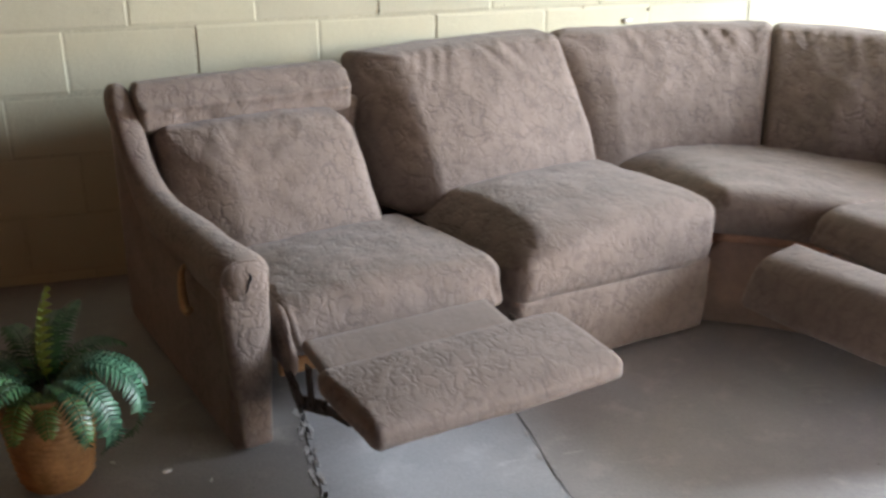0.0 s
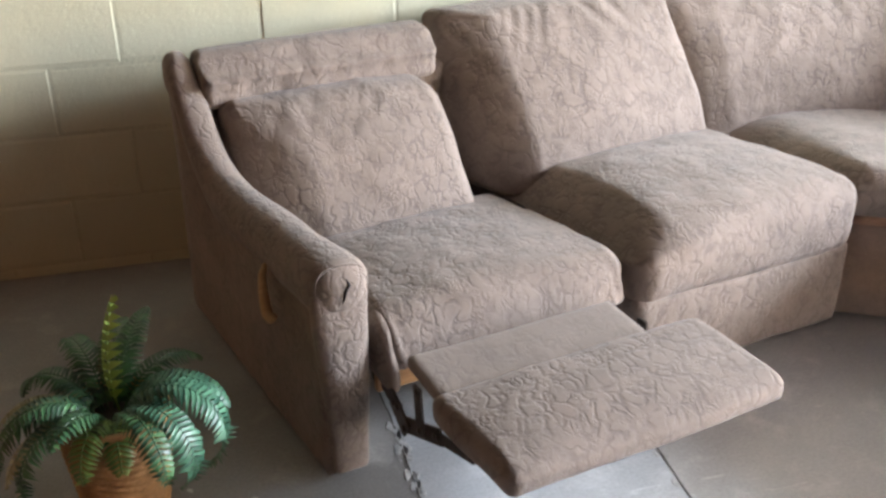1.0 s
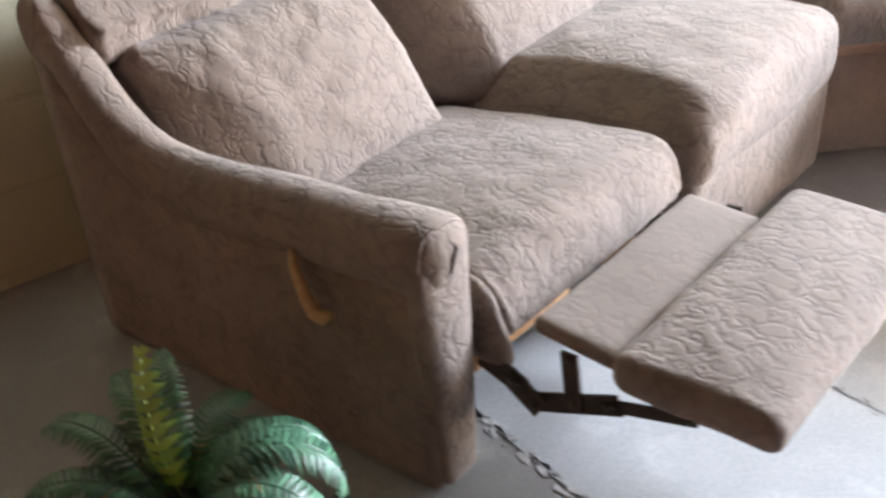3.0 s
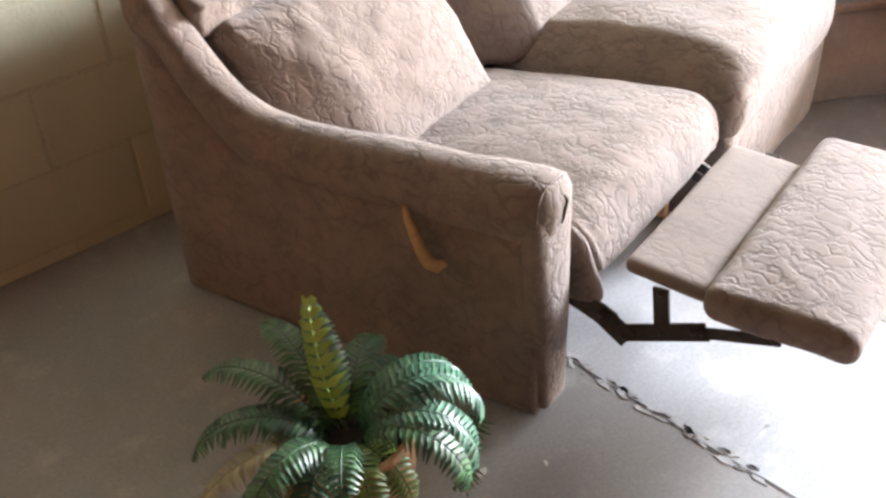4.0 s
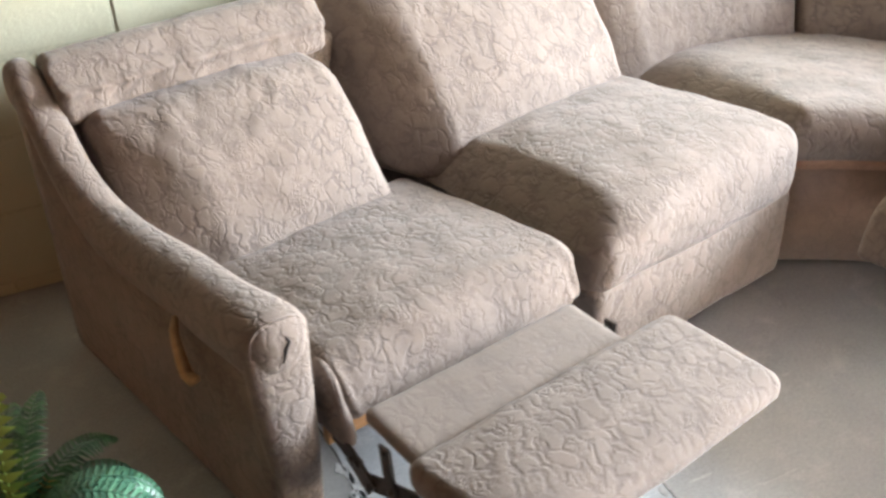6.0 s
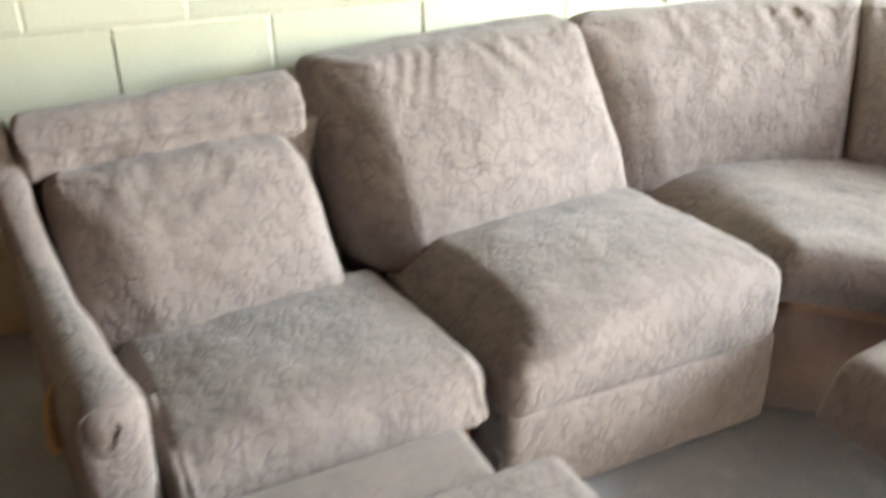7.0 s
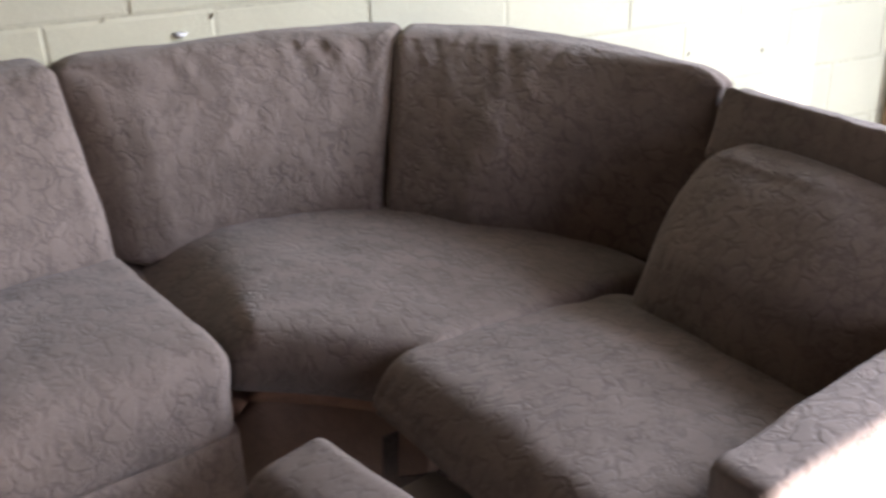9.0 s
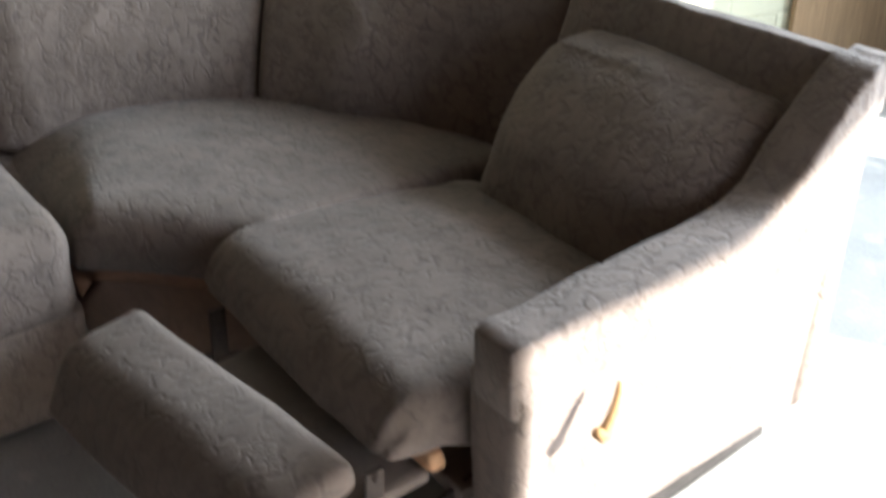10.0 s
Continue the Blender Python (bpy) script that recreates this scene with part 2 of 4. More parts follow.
def box(bm, x0, x1, y0, y1, z0, z1, edge=0.0, segments=2):
    r = bmesh.ops.create_cube(bm, size=1)
    vs = r["verts"]
    bmesh.ops.scale(bm, vec=(x1 - x0, y1 - y0, z1 - z0), verts=vs)
    bmesh.ops.translate(bm, vec=((x0 + x1) / 2, (y0 + y1) / 2, (z0 + z1) / 2), verts=vs)
    if edge:
        es = list({e for v in vs for e in v.link_edges})
        bmesh.ops.bevel(bm, geom=es, offset=edge, segments=segments, affect="EDGES", profile=0.5)


def soft_box(n=(14, 14, 8)):
    """The shell of a cube from -1 to 1, cut into n cells a side."""
    bm = bmesh.new()
    seen = {}

    def vert(i, j, k):
        key = (i, j, k)
        if key not in seen:
            seen[key] = bm.verts.new((2 * i / n[0] - 1, 2 * j / n[1] - 1, 2 * k / n[2] - 1))
        return seen[key]

    for a, b, c in ((0, 1, 2), (1, 2, 0), (2, 0, 1)):
        for side in (0, n[c]):
            for i in range(n[a]):
                for j in range(n[b]):
                    quad = []
                    for u, v in ((i, j), (i + 1, j), (i + 1, j + 1), (i, j + 1)):
                        ijk = [0, 0, 0]
                        ijk[a], ijk[b], ijk[c] = u, v, side
                        quad.append(vert(*ijk))
                    bm.faces.new(quad if side else quad[::-1])
    return bm


def plush(half, radius, crown, shape, n=(40, 20, 24), lumps=0.004, seed=0.0, pleat=0.0):
    """A boxed cushion: half sizes, edge radii along x, y and z, swell of each pair of faces, hand-gathered folds (pleat)
    below the upper front seam, then shape(u, v, w, x, y, z) -> place."""
    bm = soft_box(n)
    at = Vector((seed, seed * 2, seed))
    for vt in bm.verts:
        p, inner, off = Vector(), Vector(), Vector()
        for k in range(3):
            c = vt.co[k]
            p[k] = (math.sin(c * math.pi / 2) * 0.6 + c * 0.4) * half[k]
            room = half[k] - radius[k]
            inner[k] = max(-room, min(room, p[k]))
            off[k] = (p[k] - inner[k]) / radius[k]
        if off.length > 1e-9:
            off.normalize()
            p = inner + Vector((off.x * radius[0], off.y * radius[1], off.z * radius[2]))
        u, v, w = (p[k] / half[k] for k in range(3))
        p.x += crown[0] * u * (1 - v * v) * (1 - w * w)
        p.y += crown[1] * v * (1 - u * u) * (1 - w * w)
        p.z += crown[2] * w * (1 - u * u) * (1 - v * v)
        q = p.copy()
        p += noise.noise_vector(q * 5 + at) * lumps + noise.noise_vector(q * 15 + at) * lumps * 0.4 + noise.noise_vector(q * 38 + at) * lumps * 0.14
        # long soft wrinkles of slack cloth
        slack = 1 - abs(noise.noise(Vector((q.x * 5 + q.z * 4 + seed, q.y * 6, q.z * 9 - q.x * 3))))
        p += Vector((0, -0.5 if v < 0 else 0.5, 0.5)) * lumps * 0.7 * (slack ** 6 - 0.3)
        if pleat:
            near = max(0.0, 1 - abs(w - 0.92) / (0.60 if w < 0.92 else 0.10)) * min(1.0, max(0.0, -v * 1.6 - 0.4))
            ridge = 1 - 2 * abs(noise.noise(Vector((q.x * 12 + q.z * 9, seed, 0.3))))
            tuck = 1 - 2 * abs(noise.noise(Vector((q.x * 23 - q.z * 16, seed, 4.1))))
            part_on = max(0.0, 0.4 + 1.4 * noise.noise(Vector((q.x * 3.5, seed, 9.0))))
            p.y += pleat * near * near * (ridge - 0.5 + 0.6 * (tuck - 0.5)) * part_on
            p.z += pleat * near * (tuck - 0.5) * 0.25
            p.y -= 0.005 * max(0.0, 1 - abs(w - 0.95) / 0.05) * max(0.0, -v)
        vt.co = shape(u, v, w, p.x, p.y, p.z)
    return bm


def tube(bm, points, radius, sides=8):
    points = [Vector(p) for p in points]
    rings = []
    for i, p in enumerate(points):
        t = (points[min(i + 1, len(points) - 1)] - points[max(i - 1, 0)]).normalized()
        turn = t.to_track_quat("Z", "Y").to_matrix().to_4x4()
        r = radius[i] if isinstance(radius, (list, tuple)) else radius
        rings.append([bm.verts.new(p + turn @ Vector((r * math.cos(2 * math.pi * k / sides), r * math.sin(2 * math.pi * k / sides), 0))) for k in range(sides)])
    for a, b in zip(rings, rings[1:]):
        for k in range(sides):
            bm.faces.new((a[k], a[(k + 1) % sides], b[(k + 1) % sides], b[k]))
    bm.faces.new(rings[0][::-1])
    bm.faces.new(rings[-1])


# ---- setting ----
ROOM = (-3.2, 5.4, -5.8, 0.0, 2.64)
BW, BH = 0.406, 0.2032


def setting(name, bm, mat, label, category):
    ob = part(name, bm, mat, None)
    return flat(tagged(ob, label, category, kind="structure"))


# floor of three slabs poured one after another, parted by the open joints
JOINT_WEST, JOINT_EAST = 0.545, 1.10
for name, x0, x1, mat, label in (
        ("floor_west", ROOM[0] - 0.3, JOINT_WEST, CONCRETE_DARK, "dark grey stained concrete floor slab"),
        ("floor", JOINT_WEST, JOINT_EAST, CONCRETE, "pale bluish grey worn concrete floor slab"),
        ("floor_east", JOINT_EAST, ROOM[1] + 2.6, CONCRETE_BROWN_HAZE, "brownish grey worn concrete floor slab, haze in its tint")):
    bm = bmesh.new()
    box(bm, x0, x1, ROOM[2] - 0.3, ROOM[3] + 0.2, -0.12, 0.0)
    setting(name, bm, mat, label, "floor")

# unseen ceiling, added to close the room and hold fill light down
bm = bmesh.new()
box(bm, ROOM[0] - 0.2, 2.1, ROOM[2] - 0.2, 0.2, ROOM[4], ROOM[4] + 0.1)
box(bm, 2.1, ROOM[1] + 0.2, -3.6, 0.2, ROOM[4], ROOM[4] + 0.1)
setting("ceiling", bm, UNSEEN_DARK, "unseen dark brown ceiling, added to cut bounced light", "ceiling")

# unseen west and south walls, added as warm reflectors
bm = bmesh.new()
box(bm, ROOM[0] - 0.2, ROOM[0], ROOM[2] - 0.2, 0.2, 0, ROOM[4])
setting("bounce_wall_west", bm, WARM_BOUNCE, "unseen orange-brown wall, added for warm bounce", "wall")

bm = bmesh.new()
box(bm, ROOM[0], 1.9, ROOM[2] - 0.2, ROOM[2], 0, ROOM[4])
setting("bounce_wall_south", bm, WARM_BOUNCE, "unseen orange-brown wall, added for warm bounce", "wall")

# unseen wall, added so that its opening shapes the sun
SUN_CUT_WEST, SUN_CUT_HEAD, BOUNCE_GAP_HEAD = 3.715, 2.25, 1.38
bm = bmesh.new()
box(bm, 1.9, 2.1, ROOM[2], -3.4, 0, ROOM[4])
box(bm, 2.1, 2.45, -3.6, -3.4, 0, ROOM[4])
# low gap: sun on the floor behind it bounces onto arm and footrest
box(bm, 2.45, SUN_CUT_WEST, -3.6, -3.4, BOUNCE_GAP_HEAD, ROOM[4])
for x0, x1, z0, z1 in ((SUN_CUT_WEST, 4.44, SUN_CUT_HEAD, 2.38), (4.44, 4.82, 2.38, 2.62), (4.82, 5.25, 2.62, 2.63)):
    # the head rises to the east, so the sun stops along the arm's top edge
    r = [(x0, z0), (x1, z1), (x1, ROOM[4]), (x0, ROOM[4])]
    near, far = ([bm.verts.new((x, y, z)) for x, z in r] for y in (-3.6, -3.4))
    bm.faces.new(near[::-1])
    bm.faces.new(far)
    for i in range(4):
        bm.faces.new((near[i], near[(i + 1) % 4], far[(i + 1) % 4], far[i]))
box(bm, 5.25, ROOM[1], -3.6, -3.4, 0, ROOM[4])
setting("added_sun_cut_wall", bm, UNSEEN_DARK, "unseen brown wall, added to shape the sun", "wall")

# unseen wall and opening, added round the east lamp
LAMP_GAP = (-2.40, -1.2, 1.15, 2.45)
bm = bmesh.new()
box(bm, ROOM[1], ROOM[1] + 0.2, -3.6, LAMP_GAP[0], 0, ROOM[4])
box(bm, ROOM[1], ROOM[1] + 0.2, LAMP_GAP[1], -1.15, 0, ROOM[4])
# pier added out of view to shade the north wall's right end
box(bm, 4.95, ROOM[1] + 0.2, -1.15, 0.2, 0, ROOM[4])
box(bm, ROOM[1], ROOM[1] + 0.2, LAMP_GAP[0], LAMP_GAP[1], 0, LAMP_GAP[2])
box(bm, ROOM[1], ROOM[1] + 0.2, LAMP_GAP[0], LAMP_GAP[1], LAMP_GAP[3], ROOM[4])
setting("added_wall_east", bm, UNSEEN_DARK, "unseen brown wall, added around the east lamp", "wall")

# concrete block wall: mortar bed behind, each block proud of it
bm = bmesh.new()
box(bm, ROOM[0], ROOM[1] + 0.2, 0.002, 0.2, 0, ROOM[4])
wall = setting("wall_north", bm, MORTAR, "pale green painted concrete block wall", "wall")

# ---- the sofa's frame on the floor ----
TURN_SOFA = 12.7
SOFA = pose(0.165, -0.341, 0, 0, 0, TURN_SOFA)


def recliner_side(par, sgn, lift, under, rail_end, rail_d):
    """One reclining end seat with its arm: x from the arm's outer side inwards, y to the back, all mirrored by sgn."""
    west = sgn > 0

    def M(x, d, z):
        return Vector((sgn * x, -d, z))

    def mbox(bm, x0, x1, d0, d1, z0, z1, edge=0.0, segments=2):
        a, b = sorted((sgn * x0, sgn * x1))
        box(bm, a, b, -d1, -d0, z0, z1, edge, segments)

    def A(x, d, z):
        return M(x, d * (1.0 if west else 0.885), z)

    # outline of the arm's top, from the back rail to the front
    if west:
        ARM_TOP = ((-0.05, 0.756), (0.03, 0.738), (0.06, 0.716), (0.12, 0.635), (0.20, 0.548), (0.28, 0.508), (0.36, 0.500), (0.6, 0.508), (0.95, 0.518))
    else:
        ARM_TOP = ((-0.03, 0.765), (0.03, 0.755), (0.075, 0.725), (0.26, 0.578), (0.32, 0.558), (0.40, 0.552), (0.95, 0.556))

    def arm_top(d):
        for (a, za), (b, zb) in zip(ARM_TOP, ARM_TOP[1:]):
            if d <= b:
                return za + (zb - za) * max(0.0, (d - a) / (b - a))
        return ARM_TOP[-1][1]

    def splay(d):
        f = 1 - min(d, 0.9) / 0.9
        return -0.045 * f if west else 0.006 + 0.042 * f

    def thin(d):
        return 0.55 + 0.4 * d / 0.9 if west else 0.72

    low = 0.012 if west else 0.036
    # arm panel, from just over the floor to the pad
    bm = bmesh.new()
    back_end = -0.006 if west else 0.0
    ds = [back_end + (0.9 - back_end) * i / 24 for i in range(25)]
    rows = []
    for d in ds:
        top = arm_top(d) - 0.055
        tuck = 0.0 if west else 0.03
        rows.append([bm.verts.new(A(x * thin(d) + splay(d), d, z)) for x, z in ((0.006 + tuck, low), (tuck, low + 0.02), (0.008 + tuck * 0.5, top * 0.5), (0.012, top), (0.115, top), (0.10, low + 0.02), (0.096, low))])
    for a, b in zip(rows, rows[1:]):
        for i in range(7):
            bm.faces.new((a[i], a[(i + 1) % 7], b[(i + 1) % 7], b[i]))
    bm.faces.new(rows[0][::-1])
    bm.faces.new(rows[-1])
    arm = part("arm", bm, FABRIC, par)
    if not west:
        # shade under the arm as a dark strip that widens towards the front
        bm = bmesh.new()
        shade_rows = []
        for d in (0.16, 0.30, 0.44, 0.58, 0.72, 0.86):
            high = low + 0.012 + 0.024 * min(1.0, (d - 0.14) / 0.34)
            shade_rows.append([bm.verts.new(A(x * thin(d) + splay(d), d, z)) for x, z in ((0.022, low - 0.004), (0.022, high), (0.05, high), (0.05, low - 0.004))])
        for a, b in zip(shade_rows, shade_rows[1:]):
            for i in range(4):
                bm.faces.new((a[i], a[(i + 1) % 4], b[(i + 1) % 4], b[i]))
        bm.faces.new(shade_rows[0][::-1])
        bm.faces.new(shade_rows[-1])
        part("base_shade", bm, TEAR_AND_SHADE, arm, "dark strip standing in for shade under the arm")

    # padded roll along the top, drooping over the outer side
    bm = bmesh.new()
    ring = []
    for k in range(20):
        a = 2 * math.pi * k / 20
        c, s = math.cos(a), math.sin(a)
        if west:
            ring.append((math.copysign(abs(c) ** 0.75, c) * 0.072, math.copysign(abs(s) ** 0.75, s) * 0.058))
        else:
            # boxed end: flat top and sides with tight corners
            turn = (k // 5 * 90 + k % 5 * 22.5) * math.pi / 180
            cx, cz = ((1, 1), (-1, 1), (-1, -1), (1, -1))[k // 5]
            ring.append((cx * 0.056 + math.cos(turn) * 0.016, cz * 0.047 + math.sin(turn) * 0.011))
    stops = ([-0.014, -0.012, -0.006, 0.004] if west else [-0.03, -0.01]) + [0.015, 0.03, 0.05, 0.075, 0.1, 0.14, 0.18, 0.22, 0.26, 0.29, 0.32, 0.36, 0.40, 0.44, 0.48, 0.52, 0.56, 0.60, 0.64, 0.68, 0.72, 0.76, 0.80, 0.83, 0.86, 0.88, 0.90, 0.914, 0.922, 0.926]

    def wide(d):
        return 0.49 + 0.39 * min(1, max(0, d / 0.9)) if west else 0.66

    rings = []
    for i, d in enumerate(stops):
        shrink = 1.0 if d < 0.86 else math.sqrt(max(0.03, 1 - ((d - 0.86) / 0.067) ** 4))
        if not west and d > 0.83:
            shrink = 1 - 0.16 * (max(0.0, d - 0.895) / 0.031) ** 2
        if d < (-0.008 if west else 0.02):
            shrink = 0.85 if d > -0.013 or not west else 0.66
        r = []
        for x, z in ring:
            j = noise.noise(Vector((x * 9, d * 8, z * 9 + 3 * sgn))) * 0.006
            # crosswise creases in the slack cloth of the pad
            j += 0.0035 * (1 - 2 * abs(noise.noise(Vector((d * 26 + x * 14, z * 7, 5 * sgn))))) * (z > 0) * (0.3 + max(0.0, noise.noise(Vector((d * 5, 2.0, sgn)))))
            r.append(bm.verts.new(A(0.072 * wide(d) - 0.004 + splay(d) + x * wide(d) * shrink + j, d, arm_top(d) - 0.055 + z * shrink * (1.0 if z > 0 else 1.25) + j)))
        rings.append(r)
    for a, b in zip(rings, rings[1:]):
        for k in range(20):
            bm.faces.new((a[k], a[(k + 1) % 20], b[(k + 1) % 20], b[k]))
    bm.faces.new(rings[0][::-1])
    bm.faces.new(rings[-1])
    part("arm_pad", bm, FABRIC, arm)

    # padded front of the arm below the roll
    bm = plush((0.05, 0.022, 0.225), (0.016, 0.016, 0.016), (0.004, 0.008, 0.0), lambda u, v, w, x, y, z: A(0.058 + x * (1.0 + 0.22 * w), 0.895 - y, 0.238 + (low - 0.012) + z * (1.0 if west else 0.95)), (8, 5, 16), 0.003, 4 + sgn)
    part("arm_front", bm, FABRIC, arm)

    # piping round the arm's flat end, torn open on the inner side
    rim = [(c, z) for c, z in ring]

    def rim_point(k, out, d):
        x, z = rim[k % 20]
        return A(0.072 * wide(d) - 0.004 + splay(d) + x * wide(d) * out, d, arm_top(d) - 0.055 + z * out * (1.0 if z > 0 else 1.25))

    if west:
        bm = bmesh.new()
        tube(bm, [rim_point(k, 0.89, 0.905) for k in range(21)], 0.0028, 6)
        part("piping", bm, FABRIC, arm, "fabric piping round the arm's end")
    bm = bmesh.new()
    if west:
        # jagged slit down the end of the pad
        slit = [(0.070, 0.897, 0.511), (0.073, 0.913, 0.500), (0.066, 0.921, 0.488), (0.070, 0.926, 0.476), (0.061, 0.927, 0.462), (0.059, 0.927, 0.450), (0.053, 0.926, 0.438)]
        tube(bm, [A(*p) for p in slit], [0.001, 0.0025, 0.0022, 0.0038, 0.0032, 0.002, 0.0008], 6)
    else:
        slit = [(0.086, 0.893, 0.536), (0.087, 0.902, 0.520), (0.083, 0.910, 0.503), (0.073, 0.918, 0.488), (0.060, 0.922, 0.475), (0.048, 0.920, 0.464)]
        tube(bm, [A(*p) for p in slit], [0.001, 0.003, 0.0036, 0.003, 0.0024, 0.0008], 6)
    part("torn_seam", bm, TEAR_AND_SHADE, arm, "dark torn seam on the arm's end")

    # release lever on the outer side
    bm = bmesh.new()
    pts = [A(-0.014, 0.640, 0.418), A(-0.028, 0.656, 0.402), A(-0.034, 0.672, 0.378), A(-0.037, 0.688, 0.350), A(-0.038, 0.703, 0.331), A(-0.036, 0.720, 0.327), A(-0.033, 0.735, 0.338)]
    if not west:
        pts = [pts[0] + (p - pts[0]) * 0.68 + Vector((0.010, -0.078, 0.030)) for p in pts]
    tube(bm, pts, [0.006, 0.009, 0.0105, 0.012, 0.0135, 0.0125, 0.008], 10)
    part("lever", bm, LEVER_WOOD, arm, "curved wooden release lever")

    # back frame with its padded top rail
    rail_start = 0.024 if west else -0.005
    half_rail = (rail_end - rail_start) / 2

    def rail(u, v, w, x, y, z):
        front = max(0.0, -v)
        crease = 0.007 * noise.noise(Vector((x * 16, z * 9, sgn))) * front
        if west:
            # top falls forward to a crumpled ridge, upright face below it
            ridge = math.exp(-((w - 0.15) / 0.22) ** 2) * front
            crumple = (1 - 2 * abs(noise.noise(Vector((x * 21, z * 40, 3.0))))) * 0.006 * ridge
            return M(half_rail + rail_start + x, 0.050 - y - 0.040 * max(0.0, w - 0.1) * front + 0.010 * ridge + crease + crumple, 0.682 + z - 0.012 * front * max(0.0, w))
        return M(half_rail + 0.03 + x, 0.012 - y - 0.030 * w * front + crease, 0.680 + z - 0.015 * (1 - front) * max(0.0, w))

    if west:
        bm = plush((half_rail, 0.066, 0.070), (0.022, 0.024, 0.024), (0, 0.006, 0.004), rail, (70, 14, 20), 0.004, 7)
    else:
        bm = plush((half_rail - 0.03, 0.050, 0.078), (0.018, 0.020, 0.018), (0, 0.006, 0.003), rail, (50, 10, 14), 0.003, 5)
    part("top_rail", bm, FABRIC, par)
    bm = bmesh.new()
    mbox(bm, 0.0 if west else 0.06, 0.745, -0.03, 0.075 if west else 0.05, 0.012 if west else 0.036, 0.64, 0.02)
    part("back_panel", bm, FABRIC, par)

    # back cushion, lower than the rail and leaning
    def lean(u, v, w, x, y, z):
        front = (1 - v) / 2
        side = max(0.0, -u - 0.45) / 0.55
        if west:
            sunk = 0.085 * side ** 1.3 * (0.7 + 0.3 * max(0.0, w)) * front
            fold = math.exp(-((w - 0.70 - 0.25 * u) / 0.13) ** 2) * 0.008 * front * max(0.0, 0.3 - u)
            d = 0.235 - y - 0.09 * w - 0.045 * max(0.0, w) ** 2 * front - sunk - fold
            return M(0.357 + x - 0.012 * w * u - 0.006 * w, d, 0.456 + z - 0.014 * max(0.0, u) ** 4 * max(0.0, w))
        # slumped: an upright front below a long slope to the rail
        d = 0.215 - y - 0.055 * w - 0.135 * max(0.0, w - 0.15) ** 1.3 * front - 0.03 * side ** 1.5 * front
        return M(0.412 + x - 0.02 * w * u, d, 0.488 + z - 0.015 * max(0.0, -u) * max(0.0, w))

    if west:
        bm = plush((0.300, 0.105, 0.182), (0.050, 0.060, 0.050), (0.006, 0.040, 0.0), lean, (60, 14, 44), 0.008, 12, 0.024)
    else:
        bm = plush((0.285, 0.105, 0.185), (0.060, 0.060, 0.050), (0.006, 0.035, 0.0), lean, (48, 14, 40), 0.007, 10, 0.006)
    part("back_cushion", bm, FABRIC, par)

    # seat cushion with a rounded front
    def seat(u, v, w, x, y, z):
        tuck = 0.012 * max(0.0, w) * max(0.0, -v) ** 4
        gather = max(0.0, abs(u) - 0.72) / 0.28 * max(0.0, -v) ** 3
        y += 0.007 * gather * math.sin(u * 60 + w * 3)
        front = max(0.0, -v)
        return M(0.446 + x, 0.605 - y - 0.012 * w * front, 0.264 + lift + z * (1 + lift * 3) - 0.042 * v * (w + 1) / 2 - tuck + under * min(1.0, max(0.0, -v - 0.1) / 0.6) * max(0.0, 0.4 - w) / 1.4)

    bm = plush((0.320, 0.33, 0.088), (0.042, 0.070, 0.052), (0.004, 0.012, 0.028), seat, (48, 40, 20), 0.006, 17 + sgn)
    part("seat_cushion", bm, FABRIC, par)

    # stuffed side panel under the seat's edge by the arm
    if west:
        bm = plush((0.018, 0.130, 0.084), (0.014, 0.045, 0.045), (0.004, 0.0, 0.0), lambda u, v, w, x, y, z: M(0.150 + x, 0.815 - y - 0.03 * w, 0.288 + z), (5, 18, 14), 0.004, 23)
        part("seat_side", bm, FABRIC, par)

    # scrap of foam showing under the torn edge; on the short section also a bounced glow
    if west:
        bm = plush((0.013, 0.022, 0.011), (0.009, 0.010, 0.008), (0, 0, 0), lambda u, v, w, x, y, z: M(0.150 + x, 0.888 - y, 0.218 + z), (6, 8, 6), 0.006, 78)
    else:
        # long orange strip: stands in for sunlight bounced onto the seat's lower edge
        bm = plush((0.060, 0.016, 0.020), (0.014, 0.012, 0.014), (0, 0, 0), lambda u, v, w, x, y, z: M(0.180 + x, 0.862 - y, 0.312 + z), (16, 6, 8), 0.008, 76)
    part("foam_and_glow", bm, FOAM, par, "torn orange foam, enlarged for bounced glow on the short section")

    # timber rail under the seat and frame sides
    bm = bmesh.new()
    mbox(bm, 0.135, 0.42 if west else 0.70, rail_d - 0.03, rail_d - 0.01, 0.178, 0.220 if west else 0.214, 0.004)
    part("front_rail", bm, PINE, par, "bare pine rail under the seat")
    bm = bmesh.new()
    mbox(bm, 0.735, 0.76, 0.08, 0.83, 0.03, 0.22, 0.004)
    part("side_rail", bm, PINE, par)
    bm = bmesh.new()
    mbox(bm, 0.12, 0.735, 0.30, 0.82, 0.20, 0.226, 0.004)
    part("seat_deck", bm, FABRIC_PLAIN, par)

    # raised footrest: thin inner flap and padded outer board
    def links(name_parent, bars, sides):
        for x in sides:
            for n, (p, q, wide_bar) in enumerate(bars):
                bm = bmesh.new()
                v0, v1 = Vector(p), Vector(q)
                t = (v1 - v0).normalized()
                nrm = Vector((-t.y, t.x)) * wide_bar / 2
                quad = [v0 - nrm - t * 0.010, v1 - nrm + t * 0.010, v1 + nrm + t * 0.010, v0 + nrm - t * 0.010]
                off = 0.0065 * (n % 2)
